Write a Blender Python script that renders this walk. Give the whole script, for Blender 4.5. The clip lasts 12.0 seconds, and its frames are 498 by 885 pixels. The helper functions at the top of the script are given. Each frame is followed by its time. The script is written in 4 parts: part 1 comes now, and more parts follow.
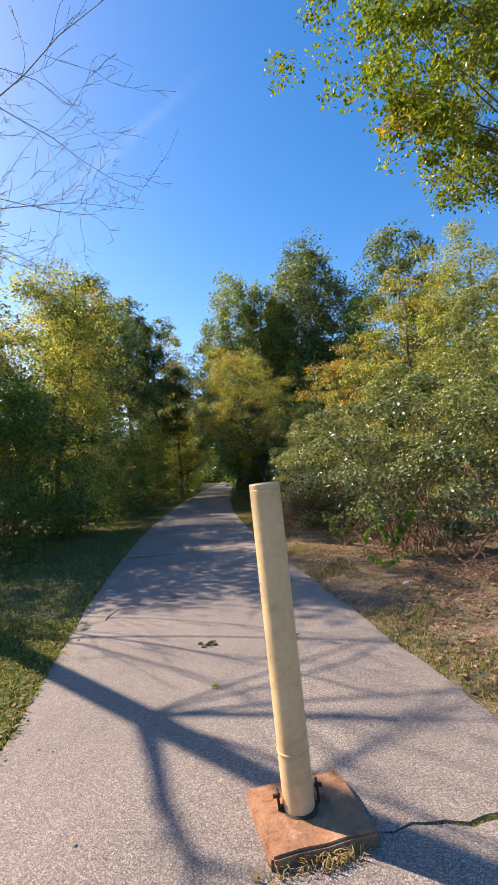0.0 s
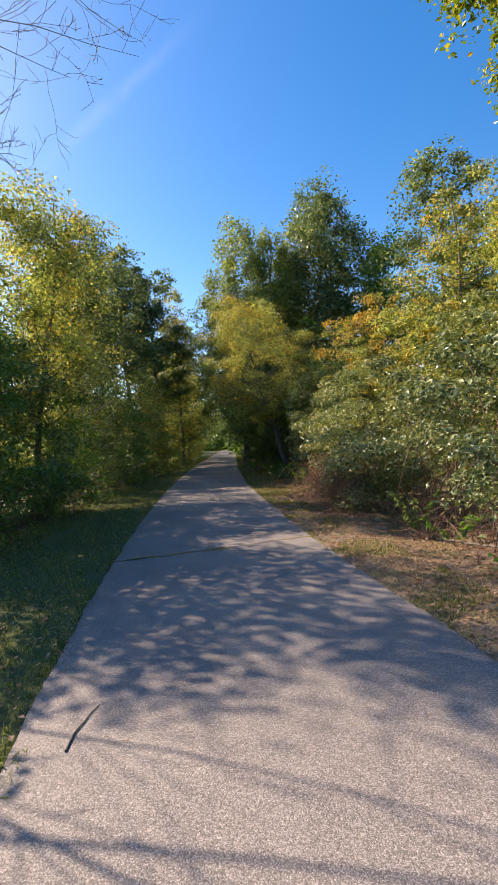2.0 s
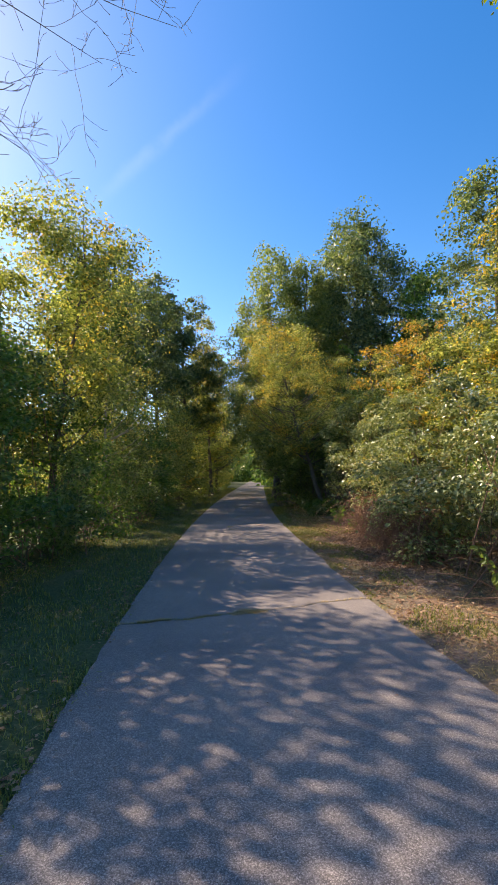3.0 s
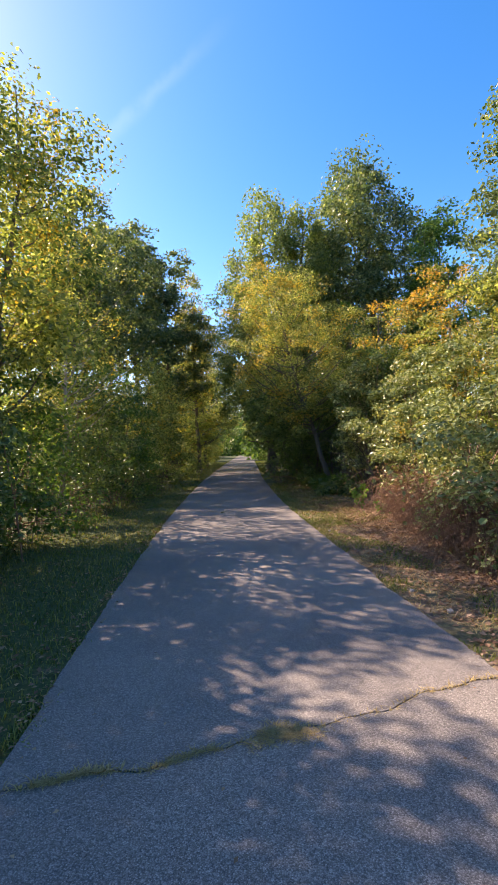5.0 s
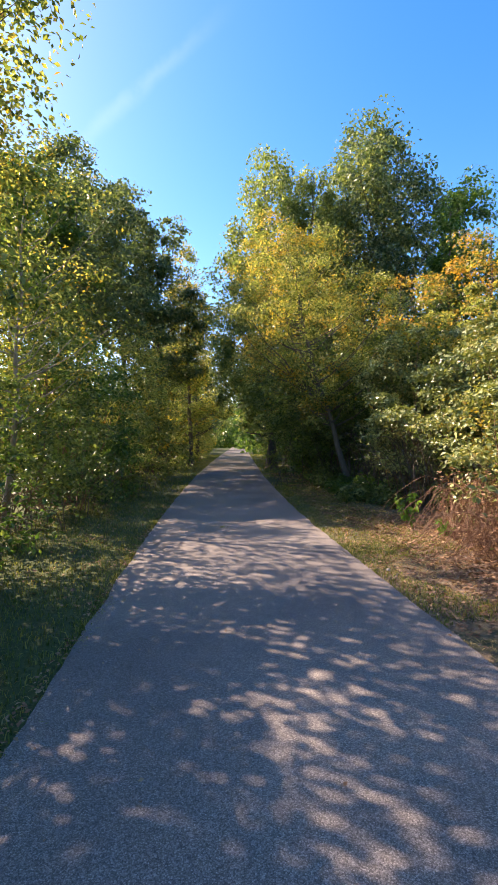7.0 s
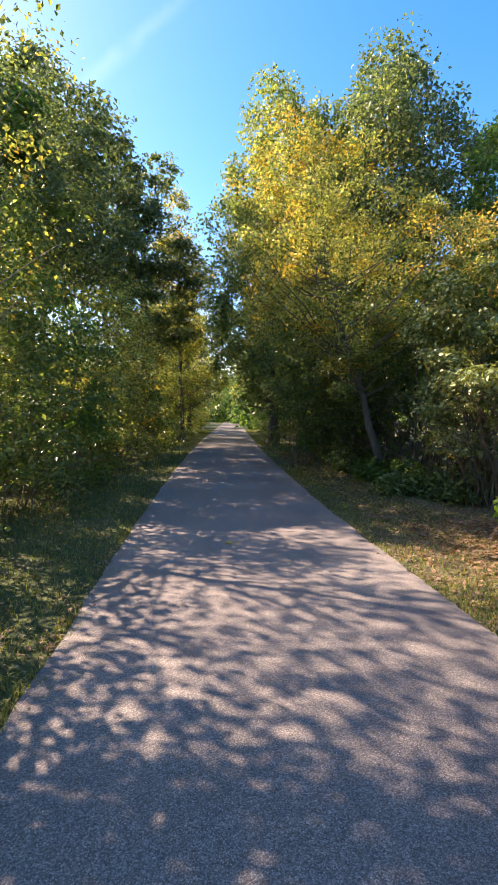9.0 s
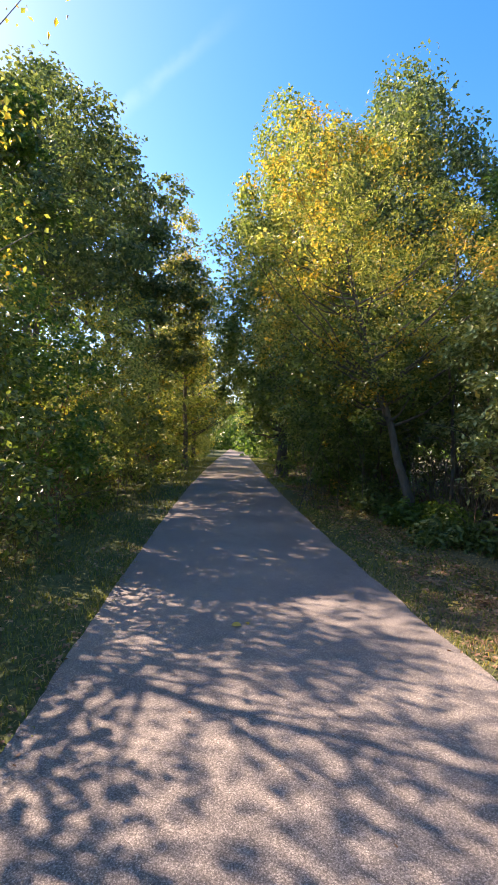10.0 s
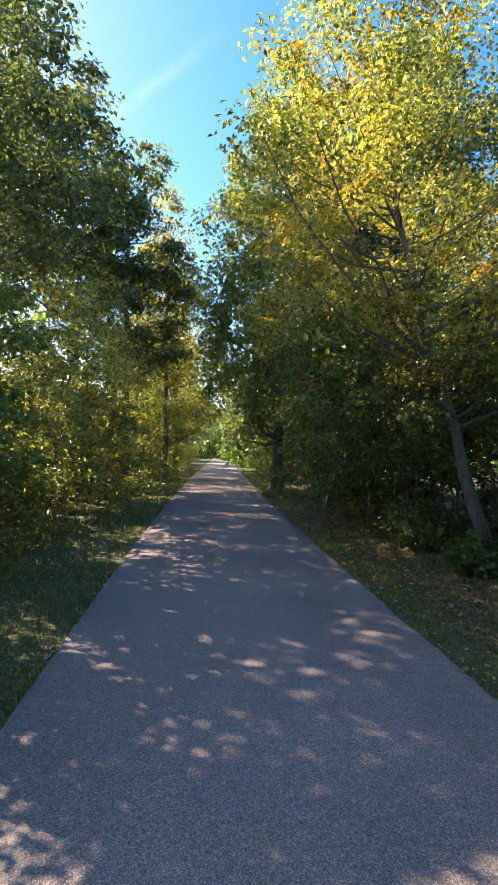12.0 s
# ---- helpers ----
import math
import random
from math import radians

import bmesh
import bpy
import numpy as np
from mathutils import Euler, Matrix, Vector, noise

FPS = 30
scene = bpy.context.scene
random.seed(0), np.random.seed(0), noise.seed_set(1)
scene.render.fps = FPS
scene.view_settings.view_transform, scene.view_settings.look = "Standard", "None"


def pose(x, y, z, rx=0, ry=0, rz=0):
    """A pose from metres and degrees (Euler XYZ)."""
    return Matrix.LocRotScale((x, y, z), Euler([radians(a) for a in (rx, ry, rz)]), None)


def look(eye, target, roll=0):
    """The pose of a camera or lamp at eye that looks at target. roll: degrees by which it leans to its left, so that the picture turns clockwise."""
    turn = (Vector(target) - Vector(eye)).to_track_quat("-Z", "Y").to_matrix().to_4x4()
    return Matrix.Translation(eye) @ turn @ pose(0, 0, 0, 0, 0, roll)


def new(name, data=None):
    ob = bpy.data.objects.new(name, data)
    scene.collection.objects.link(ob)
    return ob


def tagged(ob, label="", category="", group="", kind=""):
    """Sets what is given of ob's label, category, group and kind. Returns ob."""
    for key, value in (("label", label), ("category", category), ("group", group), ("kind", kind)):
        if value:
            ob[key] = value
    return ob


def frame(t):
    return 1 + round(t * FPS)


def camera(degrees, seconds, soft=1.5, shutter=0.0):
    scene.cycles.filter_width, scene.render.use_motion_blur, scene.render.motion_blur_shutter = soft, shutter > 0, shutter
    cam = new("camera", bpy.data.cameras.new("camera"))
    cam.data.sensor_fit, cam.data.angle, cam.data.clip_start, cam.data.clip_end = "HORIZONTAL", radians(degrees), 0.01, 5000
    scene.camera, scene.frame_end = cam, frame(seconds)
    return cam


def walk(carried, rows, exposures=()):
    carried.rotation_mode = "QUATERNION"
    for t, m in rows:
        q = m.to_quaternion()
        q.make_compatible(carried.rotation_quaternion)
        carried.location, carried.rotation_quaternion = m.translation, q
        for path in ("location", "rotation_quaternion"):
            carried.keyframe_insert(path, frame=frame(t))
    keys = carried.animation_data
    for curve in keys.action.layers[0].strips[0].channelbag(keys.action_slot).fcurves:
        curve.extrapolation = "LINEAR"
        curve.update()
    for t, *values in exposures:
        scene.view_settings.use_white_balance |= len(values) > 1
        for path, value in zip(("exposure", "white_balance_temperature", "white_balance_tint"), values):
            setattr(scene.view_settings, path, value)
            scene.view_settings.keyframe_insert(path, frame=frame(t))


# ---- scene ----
cam = camera(55.8, 12.0, 1.1)
METRES, EYE, TILT, LEAN, TURN = 17.2, 1.5, 0.0, 0.0, 0.0
ROWS = [
    (0.0, 0.0, 0.0, 0.0, 0.21, 3.87, 3.15),
    (0.5, -0.0125, 0.035, 0.0002, 4.07, 1.97, 2.64),
    (1.0, -0.0256, 0.0753, -0.0007, 6.79, 1.19, 1.22),
    (1.5, -0.0297, 0.1195, -0.002, 2.85, -0.04, 2.48),
    (2.0, -0.037, 0.163, 0.0006, 0.11, -0.02, 3.13),
    (2.5, -0.0421, 0.2016, 0.0014, 0.49, 2.64, 3.23),
    (3.0, -0.0488, 0.2415, 0.0022, 3.38, 3.92, 1.33),
    (5.0, -0.0711, 0.4065, -0.0001, 1.98, 0.72, 2.1),
    (5.5, -0.0747, 0.4506, -0.0001, 0.87, 1.73, 1.43),
    (6.0, -0.0796, 0.4905, -0.0007, -0.44, 0.64, 1.72),
    (6.5, -0.0868, 0.5317, 0.0011, -0.62, 0.37, 0.8),
    (7.0, -0.0964, 0.572, 0.0009, 0.94, -0.23, 0.62),
    (9.0, -0.1188, 0.7378, -0.002, -0.06, -3.32, -0.03),
    (9.5, -0.1229, 0.7768, -0.0017, -0.84, -3.23, -1.88),
    (10.0, -0.1255, 0.8175, 0.0011, 0.51, 0.03, -1.21),
    (10.5, -0.13, 0.8575, 0.0003, -0.93, 0.54, 0.94),
    (11.0, -0.1326, 0.8996, -0.0002, -1.98, -0.36, 2.21),
    (11.5, -0.1399, 0.9437, -0.0019, -1.48, -0.29, -0.84),
    (12.0, -0.1406, 0.9866, -0.0015, -1.47, 1.2, -1.7),
]
walk(cam, [(t, pose(0, 0, EYE, TILT, LEAN, TURN) @ pose(METRES * x, METRES * y, METRES * z, 90 + pitch, roll, yaw)) for t, x, y, z, yaw, pitch, roll in ROWS], [(0.0, 0.92, 8200, 19), (1.0, 0.78, 8200, 19), (2.0, 0.98, 8200, 19), (3.0, 1.06, 8200, 20), (5.0, 1.38, 8300, 24), (6.5, 1.5, 8400, 25), (9.0, 1.72, 8400, 26), (10.0, 1.68, 8400, 26), (11.0, 1.74, 8300, 26), (12.0, 1.92, 8300, 27)])

# ---- light ----
SUN_AZ, SUN_EL = 62.0, 39.0      # degrees to the left of straight ahead, degrees above the horizon
sun_way = Vector((-math.sin(radians(SUN_AZ)) * math.cos(radians(SUN_EL)), math.cos(radians(SUN_AZ)) * math.cos(radians(SUN_EL)), math.sin(radians(SUN_EL))))
sun = new("sun", bpy.data.lights.new("sun", "SUN"))
sun.data.energy, sun.data.angle, sun.data.color = 5.0, radians(0.53), (1.0, 0.93, 0.83)
sun.matrix_world = look(sun_way * 60, (0, 0, 0))

world = bpy.data.worlds.new("sky")
scene.world = world
world.use_nodes = True
wn, wl = world.node_tree.nodes, world.node_tree.links
sky = wn.new("ShaderNodeTexSky")
sky.sky_type, sky.sun_disc = "NISHITA", False
sky.sun_elevation, sky.sun_rotation = radians(SUN_EL), radians(360 - SUN_AZ)
sky.altitude, sky.air_density, sky.dust_density, sky.ozone_density = 200, 1.0, 0.6, 1.6
wn["Background"].inputs["Strength"].default_value = 0.15
deep = wn.new("ShaderNodeHueSaturation")
deep.inputs["Hue"].default_value, deep.inputs["Saturation"].default_value = 0.505, 1.47
wl.new(sky.outputs[0], deep.inputs["Color"])
# a faint pale streak with uneven edges, mixed into the sky high up ahead
where = wn.new("ShaderNodeTexCoord")


def streak_dot(v):
    x = wn.new("ShaderNodeVectorMath")
    x.operation = "DOT_PRODUCT"
    wl.new(where.outputs["Generated"], x.inputs[0])
    x.inputs[1].default_value = v
    return x.outputs["Value"]


def streak_range(source, a, b):
    x = wn.new("ShaderNodeMapRange")
    x.interpolation_type = "SMOOTHSTEP"
    x.inputs["From Min"].default_value, x.inputs["From Max"].default_value = a, b
    wl.new(source, x.inputs["Value"])
    return x.outputs[0]


def streak_math(op, a, b):
    x = wn.new("ShaderNodeMath")
    x.operation = op
    for sock, v in zip(x.inputs, (a, b)):
        if hasattr(v, "links"):
            wl.new(v, sock)
        else:
            sock.default_value = v
    return x.outputs[0]


along = streak_dot((0.8258, -0.1748, 0.5362))
streak_noise = wn.new("ShaderNodeTexNoise")
streak_noise.inputs["Scale"].default_value, streak_noise.inputs["Detail"].default_value = 26, 5
wl.new(where.outputs["Generated"], streak_noise.inputs["Vector"])
across = streak_math("ABSOLUTE", streak_math("ADD", streak_dot((0.5243, 0.5881, -0.6158)), streak_math("MULTIPLY", streak_math("SUBTRACT", streak_noise.outputs["Fac"], 0.5), 0.02)), 0)
mask = streak_math("MULTIPLY", streak_range(across, 0.019, 0.0), streak_math("MULTIPLY", streak_range(along, -0.181, -0.021), streak_range(along, 0.241, 0.061)))
mask = streak_math("MULTIPLY", streak_math("MULTIPLY", mask, streak_math("GREATER_THAN", streak_dot((-0.2077, 0.7897, 0.5773)), 0.8)), streak_range(streak_noise.outputs["Fac"], 0.1, 0.6))
white = wn.new("ShaderNodeHueSaturation")
white.inputs["Saturation"].default_value, white.inputs["Value"].default_value = 0.62, 1.32
wl.new(deep.outputs[0], white.inputs["Color"])
veil = wn.new("ShaderNodeMix")
veil.data_type = "RGBA"
wl.new(streak_math("MULTIPLY", mask, 0.10), veil.inputs[0])
wl.new(deep.outputs[0], veil.inputs[6])
wl.new(white.outputs[0], veil.inputs[7])
wl.new(veil.outputs[2], wn["Background"].inputs["Color"])

# ---- materials ----


def mat_new(name):
    m = bpy.data.materials.new(name)
    m.use_nodes = True
    n, l = m.node_tree.nodes, m.node_tree.links
    return m, n, l, n["Principled BSDF"], n["Material Output"]


def noise_node(n, l, scale, detail=4.0, rough=0.55, coords=None):
    t = n.new("ShaderNodeTexNoise")
    t.inputs["Scale"].default_value, t.inputs["Detail"].default_value, t.inputs["Roughness"].default_value = scale, detail, rough
    if coords:
        l.new(coords, t.inputs["Vector"])
    return t


def ramp_node(n, l, source, stops, interp="LINEAR"):
    r = n.new("ShaderNodeValToRGB")
    r.color_ramp.interpolation = interp
    while len(r.color_ramp.elements) < len(stops):
        r.color_ramp.elements.new(0.5)
    for e, (p, c) in zip(r.color_ramp.elements, stops):
        e.position, e.color = p, (*c, 1.0)
    l.new(source, r.inputs["Fac"])
    return r


def mix_node(n, l, fac, a, b, blend="MIX"):
    x = n.new("ShaderNodeMix")
    x.data_type, x.blend_type = "RGBA", blend
    for sock, v in ((x.inputs[0], fac), (x.inputs[6], a), (x.inputs[7], b)):
        if hasattr(v, "links"):
            l.new(v, sock)
        elif isinstance(v, tuple):
            sock.default_value = (*v, 1.0)
        else:
            sock.default_value = v
    return x.outputs[2]


def math_node(n, l, op, a, b):
    x = n.new("ShaderNodeMath")
    x.operation = op
    for sock, v in zip(x.inputs, (a, b)):
        if hasattr(v, "links"):
            l.new(v, sock)
        else:
            sock.default_value = v
    return x.outputs[0]


def leaf_mat(name, stops, patch=(), patch_scale=0.5, patch_at=0.55, translucent=0.5, rough=0.36):
    """Leaf colours by leaf; patch: colours of leaves that have turned, in clouds through the crown."""
    m, n, l, bsdf, out = mat_new(name)
    geo = n.new("ShaderNodeNewGeometry")
    base = ramp_node(n, l, geo.outputs["Random Per Island"], stops).outputs["Color"]
    if patch:
        cloud = noise_node(n, l, patch_scale, 3, 0.6, geo.outputs["Position"])
        jitter = math_node(n, l, "MULTIPLY", geo.outputs["Random Per Island"], 0.22)
        mixf = math_node(n, l, "ADD", cloud.outputs["Fac"], jitter)
        mask = ramp_node(n, l, mixf, [(patch_at, (0, 0, 0)), (patch_at + 0.12, (1, 1, 1))])
        flip = math_node(n, l, "FRACT", math_node(n, l, "MULTIPLY", geo.outputs["Random Per Island"], 17.3), 0)
        turned = ramp_node(n, l, flip, patch)
        base = mix_node(n, l, mask.outputs["Color"], base, turned.outputs["Color"])
    l.new(base, bsdf.inputs["Base Color"])
    bsdf.inputs["Roughness"].default_value = rough
    bsdf.inputs["Specular IOR Level"].default_value = 0.5
    tr = n.new("ShaderNodeBsdfTranslucent")
    bright = mix_node(n, l, 1.0, base, (1.6, 1.5, 0.7), "MULTIPLY")
    l.new(bright, tr.inputs["Color"])
    ms = n.new("ShaderNodeMixShader")
    ms.inputs[0].default_value = translucent
    l.new(bsdf.outputs[0], ms.inputs[1])
    l.new(tr.outputs[0], ms.inputs[2])
    l.new(ms.outputs[0], out.inputs["Surface"])
    return m


def bark_mat(name, dark, light, scale=6.0):
    m, n, l, bsdf, out = mat_new(name)
    tc = n.new("ShaderNodeTexCoord")
    mp = n.new("ShaderNodeMapping")
    mp.inputs["Scale"].default_value = (scale, scale, scale * 0.25)
    l.new(tc.outputs["Object"], mp.inputs["Vector"])
    a = noise_node(n, l, 3.0, 6, 0.65, mp.outputs[0])
    b = noise_node(n, l, 0.7, 3, 0.5, tc.outputs["Object"])
    mixed = math_node(n, l, "MULTIPLY", a.outputs["Fac"], 0.7)
    s = math_node(n, l, "ADD", mixed, math_node(n, l, "MULTIPLY", b.outputs["Fac"], 0.3))
    r = ramp_node(n, l, s, [(0.3, dark), (0.7, light)])
    l.new(r.outputs["Color"], bsdf.inputs["Base Color"])
    bsdf.inputs["Roughness"].default_value = 0.9
    bp = n.new("ShaderNodeBump")
    bp.inputs["Strength"].default_value, bp.inputs["Distance"].default_value = 0.7, 0.02
    l.new(a.outputs["Fac"], bp.inputs["Height"])
    l.new(bp.outputs[0], bsdf.inputs["Normal"])
    return m


# GREEN's pale end stands in for leaf sheen, its darker middle for shaded gaps
GREEN = [(0.0, (0.036, 0.066, 0.022)), (0.5, (0.115, 0.165, 0.058)), (1.0, (0.36, 0.40, 0.21))]
SHADY = [(0.0, (0.036, 0.075, 0.022)), (0.5, (0.100, 0.160, 0.044)), (1.0, (0.22, 0.29, 0.10))]
DEEP = [(0.0, (0.037, 0.096, 0.026)), (0.5, (0.075, 0.158, 0.040)), (1.0, (0.140, 0.243, 0.054))]
BLUISH = [(0.0, (0.044, 0.082, 0.040)), (0.6, (0.105, 0.155, 0.075)), (1.0, (0.21, 0.255, 0.115))]
PALE = [(0.0, (0.080, 0.130, 0.040)), (0.5, (0.150, 0.207, 0.075)), (1.0, (0.25, 0.30, 0.115))]
# OLIVE's pale end includes the sheen of glossy leaves
OLIVE = [(0.0, (0.060, 0.098, 0.028)), (0.5, (0.205, 0.255, 0.085)), (1.0, (0.430, 0.455, 0.20))]
YELLOW = [(0.0, (0.26, 0.14, 0.03)), (0.35, (0.36, 0.25, 0.04)), (0.7, (0.48, 0.34, 0.065)), (1.0, (0.60, 0.45, 0.12))]
ORANGE = [(0.0, (0.299, 0.161, 0.034)), (0.5, (0.460, 0.276, 0.057)), (1.0, (0.552, 0.391, 0.092))]

M = {
    "hedge": leaf_mat("vine_leaves", OLIVE, YELLOW, 0.9, 0.74, 0.2),
    "hedge_dark": leaf_mat("shrub_leaves", GREEN, YELLOW, 0.6, 0.78, 0.2),
    "shady": leaf_mat("dark_shrub_leaves", SHADY, OLIVE, 0.6, 0.74, 0.35),
    "deep": leaf_mat("deep_green_leaves", DEEP, OLIVE, 0.5, 0.72, 0.5),
    "poplar": leaf_mat("poplar_leaves", BLUISH, OLIVE, 0.35, 0.70, 0.42),
    "pine": leaf_mat("pale_green_leaves", PALE, OLIVE, 0.4, 0.7, 0.5),
    "yellow": leaf_mat("yellow_leaves", OLIVE, YELLOW, 1.1, 0.63, 0.52),
    "orange": leaf_mat("orange_leaves", OLIVE, ORANGE, 0.8, 0.56),
    "ygreen": leaf_mat("yellow_green_leaves", OLIVE, YELLOW, 0.9, 0.68, 0.58),
    "overhang": leaf_mat("maple_leaves", [(0.0, (0.06, 0.11, 0.012)), (0.5, (0.12, 0.17, 0.02)), (1.0, (0.24, 0.26, 0.03))], YELLOW, 0.4, 0.75),
    "sapling": leaf_mat("sapling_leaves", [(0.0, (0.06, 0.16, 0.03)), (1.0, (0.14, 0.28, 0.06))]),
    "grass": leaf_mat("grass_blades", [(0.0, (0.06, 0.09, 0.022)), (0.6, (0.155, 0.20, 0.05)), (1.0, (0.32, 0.30, 0.10))], YELLOW, 0.9, 0.8, 0.4, 0.6),
    "straw": leaf_mat("straw_blades", [(0.0, (0.22, 0.16, 0.07)), (0.6, (0.38, 0.29, 0.14)), (1.0, (0.50, 0.40, 0.20))], (), 1, 1, 0.3, 0.7),
    "litter": leaf_mat("dry_leaves", [(0.0, (0.14, 0.07, 0.04)), (0.5, (0.27, 0.15, 0.09)), (1.0, (0.42, 0.28, 0.18))], (), 1, 1, 0.15, 0.7),
    "fallen_yellow": leaf_mat("fallen_yellow_leaf", [(0.0, (0.42, 0.30, 0.05)), (1.0, (0.55, 0.42, 0.10))], (), 1, 1, 0.2, 0.6),
    "dead_leaf": leaf_mat("dead_brown_leaf", [(0.0, (0.03, 0.02, 0.015)), (1.0, (0.09, 0.06, 0.04))], (), 1, 1, 0.1, 0.8),
    "bark": bark_mat("bark", (0.05, 0.04, 0.033), (0.19, 0.16, 0.13)),
    "bark_pale": bark_mat("pale_bark", (0.14, 0.12, 0.10), (0.36, 0.33, 0.29)),
    "twig": bark_mat("dead_vine", (0.11, 0.055, 0.038), (0.36, 0.215, 0.145), 12),
}


def ground_mat():
    m, n, l, bsdf, out = mat_new("earth_and_grass")
    geo = n.new("ShaderNodeNewGeometry")
    pos = geo.outputs["Position"]
    fine = noise_node(n, l, 22, 6, 0.7, pos)
    mid = noise_node(n, l, 1.3, 5, 0.65, pos)
    dirt = ramp_node(n, l, fine.outputs["Fac"], [(0.3, (0.095, 0.06, 0.045)), (0.5, (0.215, 0.145, 0.108)), (0.72, (0.36, 0.26, 0.195))])
    turf = ramp_node(n, l, fine.outputs["Fac"], [(0.3, (0.035, 0.045, 0.014)), (0.55, (0.075, 0.10, 0.028)), (0.75, (0.15, 0.15, 0.055))])
    sep = n.new("ShaderNodeSeparateXYZ")
    l.new(pos, sep.inputs[0])
    side = ramp_node(n, l, math_node(n, l, "MULTIPLY_ADD", sep.outputs["X"], 0.25), [(0.0, (0, 0, 0)), (0.6, (1, 1, 1))])
    ahead = n.new("ShaderNodeMapRange")
    for key, value in (("From Min", 15.0), ("From Max", 21.0), ("To Min", 0.0), ("To Max", 0.16)):
        ahead.inputs[key].default_value = value
    l.new(sep.outputs["Y"], ahead.inputs["Value"])
    grassy = ramp_node(n, l, math_node(n, l, "ADD", mid.outputs["Fac"], ahead.outputs[0]), [(0.42, (0, 0, 0)), (0.62, (0.75, 0.75, 0.75))])
    right = mix_node(n, l, grassy.outputs["Color"], dirt.outputs["Color"], turf.outputs["Color"])
    bare = ramp_node(n, l, mid.outputs["Fac"], [(0.62, (0, 0, 0)), (0.75, (0.6, 0.6, 0.6))])
    left = mix_node(n, l, bare.outputs["Color"], turf.outputs["Color"], dirt.outputs["Color"])
    l.new(mix_node(n, l, side.outputs["Color"], left, right), bsdf.inputs["Base Color"])
    bsdf.inputs["Roughness"].default_value = 0.95
    bp = n.new("ShaderNodeBump")
    bp.inputs["Strength"].default_value, bp.inputs["Distance"].default_value = 0.8, 0.03
    l.new(fine.outputs["Fac"], bp.inputs["Height"])
    l.new(bp.outputs[0], bsdf.inputs["Normal"])
    return m


def asphalt_mat():
    m, n, l, bsdf, out = mat_new("weathered_asphalt")
    geo = n.new("ShaderNodeNewGeometry")
    pos = geo.outputs["Position"]
    chips = n.new("ShaderNodeTexVoronoi")
    chips.inputs["Scale"].default_value = 185
    l.new(pos, chips.inputs["Vector"])
    grit = noise_node(n, l, 60, 5, 0.75, pos)
    wide = noise_node(n, l, 0.55, 5, 0.6, pos)
    stone = n.new("ShaderNodeSeparateColor")
    l.new(chips.outputs["Color"], stone.inputs[0])
    chip = ramp_node(n, l, stone.outputs[0], [(0.0, (0.150, 0.134, 0.124)), (0.5, (0.262, 0.234, 0.217)), (0.85, (0.36, 0.325, 0.30)), (1.0, (0.48, 0.436, 0.40))])
    gaps = ramp_node(n, l, chips.outputs["Distance"], [(0.35, (1, 1, 1)), (0.8, (0.55, 0.55, 0.55))])
    col = mix_node(n, l, 1.0, chip.outputs["Color"], gaps.outputs["Color"], "MULTIPLY")
    gritty = ramp_node(n, l, grit.outputs["Fac"], [(0.3, (0.7, 0.7, 0.7)), (0.7, (1.2, 1.2, 1.2))])
    col = mix_node(n, l, 1.0, col, gritty.outputs["Color"], "MULTIPLY")
    tone = ramp_node(n, l, wide.outputs["Fac"], [(0.3, (0.76, 0.75, 0.77)), (0.7, (1.18, 1.15, 1.12))])
    col = mix_node(n, l, 1.0, col, tone.outputs["Color"], "MULTIPLY")
    l.new(col, bsdf.inputs["Base Color"])
    bsdf.inputs["Roughness"].default_value = 0.85
    bp = n.new("ShaderNodeBump")
    bp.inputs["Strength"].default_value, bp.inputs["Distance"].default_value = 0.4, 0.004
    bp.invert = True
    l.new(chips.outputs["Distance"], bp.inputs["Height"])
    l.new(bp.outputs[0], bsdf.inputs["Normal"])
    return m


def plain_mat(name, stops, scale, rough, bump=0.2, metal=0.0):
    m, n, l, bsdf, out = mat_new(name)
    tc = n.new("ShaderNodeTexCoord")
    a = noise_node(n, l, scale, 7, 0.65, tc.outputs["Object"])
    b = noise_node(n, l, scale * 7, 4, 0.6, tc.outputs["Object"])
    s = math_node(n, l, "ADD", math_node(n, l, "MULTIPLY", a.outputs["Fac"], 0.65), math_node(n, l, "MULTIPLY", b.outputs["Fac"], 0.35))
    l.new(ramp_node(n, l, s, stops).outputs["Color"], bsdf.inputs["Base Color"])
    bsdf.inputs["Roughness"].default_value, bsdf.inputs["Metallic"].default_value = rough, metal
    bp = n.new("ShaderNodeBump")
    bp.inputs["Strength"].default_value, bp.inputs["Distance"].default_value = bump, 0.01
    l.new(s, bp.inputs["Height"])
    l.new(bp.outputs[0], bsdf.inputs["Normal"])
    return m


M["ground"], M["asphalt"] = ground_mat(), asphalt_mat()
M["post"] = plain_mat("cream_paint", [(0.3, (0.50, 0.32, 0.16)), (0.5, (0.70, 0.49, 0.27)), (0.75, (0.78, 0.60, 0.37))], 5, 0.55, 0.12)
M["slab"] = plain_mat("rust_stained_concrete", [(0.34, (0.10, 0.045, 0.025)), (0.46, (0.30, 0.145, 0.08)), (0.56, (0.36, 0.19, 0.11)), (0.68, (0.52, 0.34, 0.22))], 14, 0.95, 1.0)
M["rust"] = plain_mat("rusty_steel", [(0.3, (0.035, 0.03, 0.028)), (0.7, (0.13, 0.085, 0.06))], 14, 0.7, 0.4, 0.5)
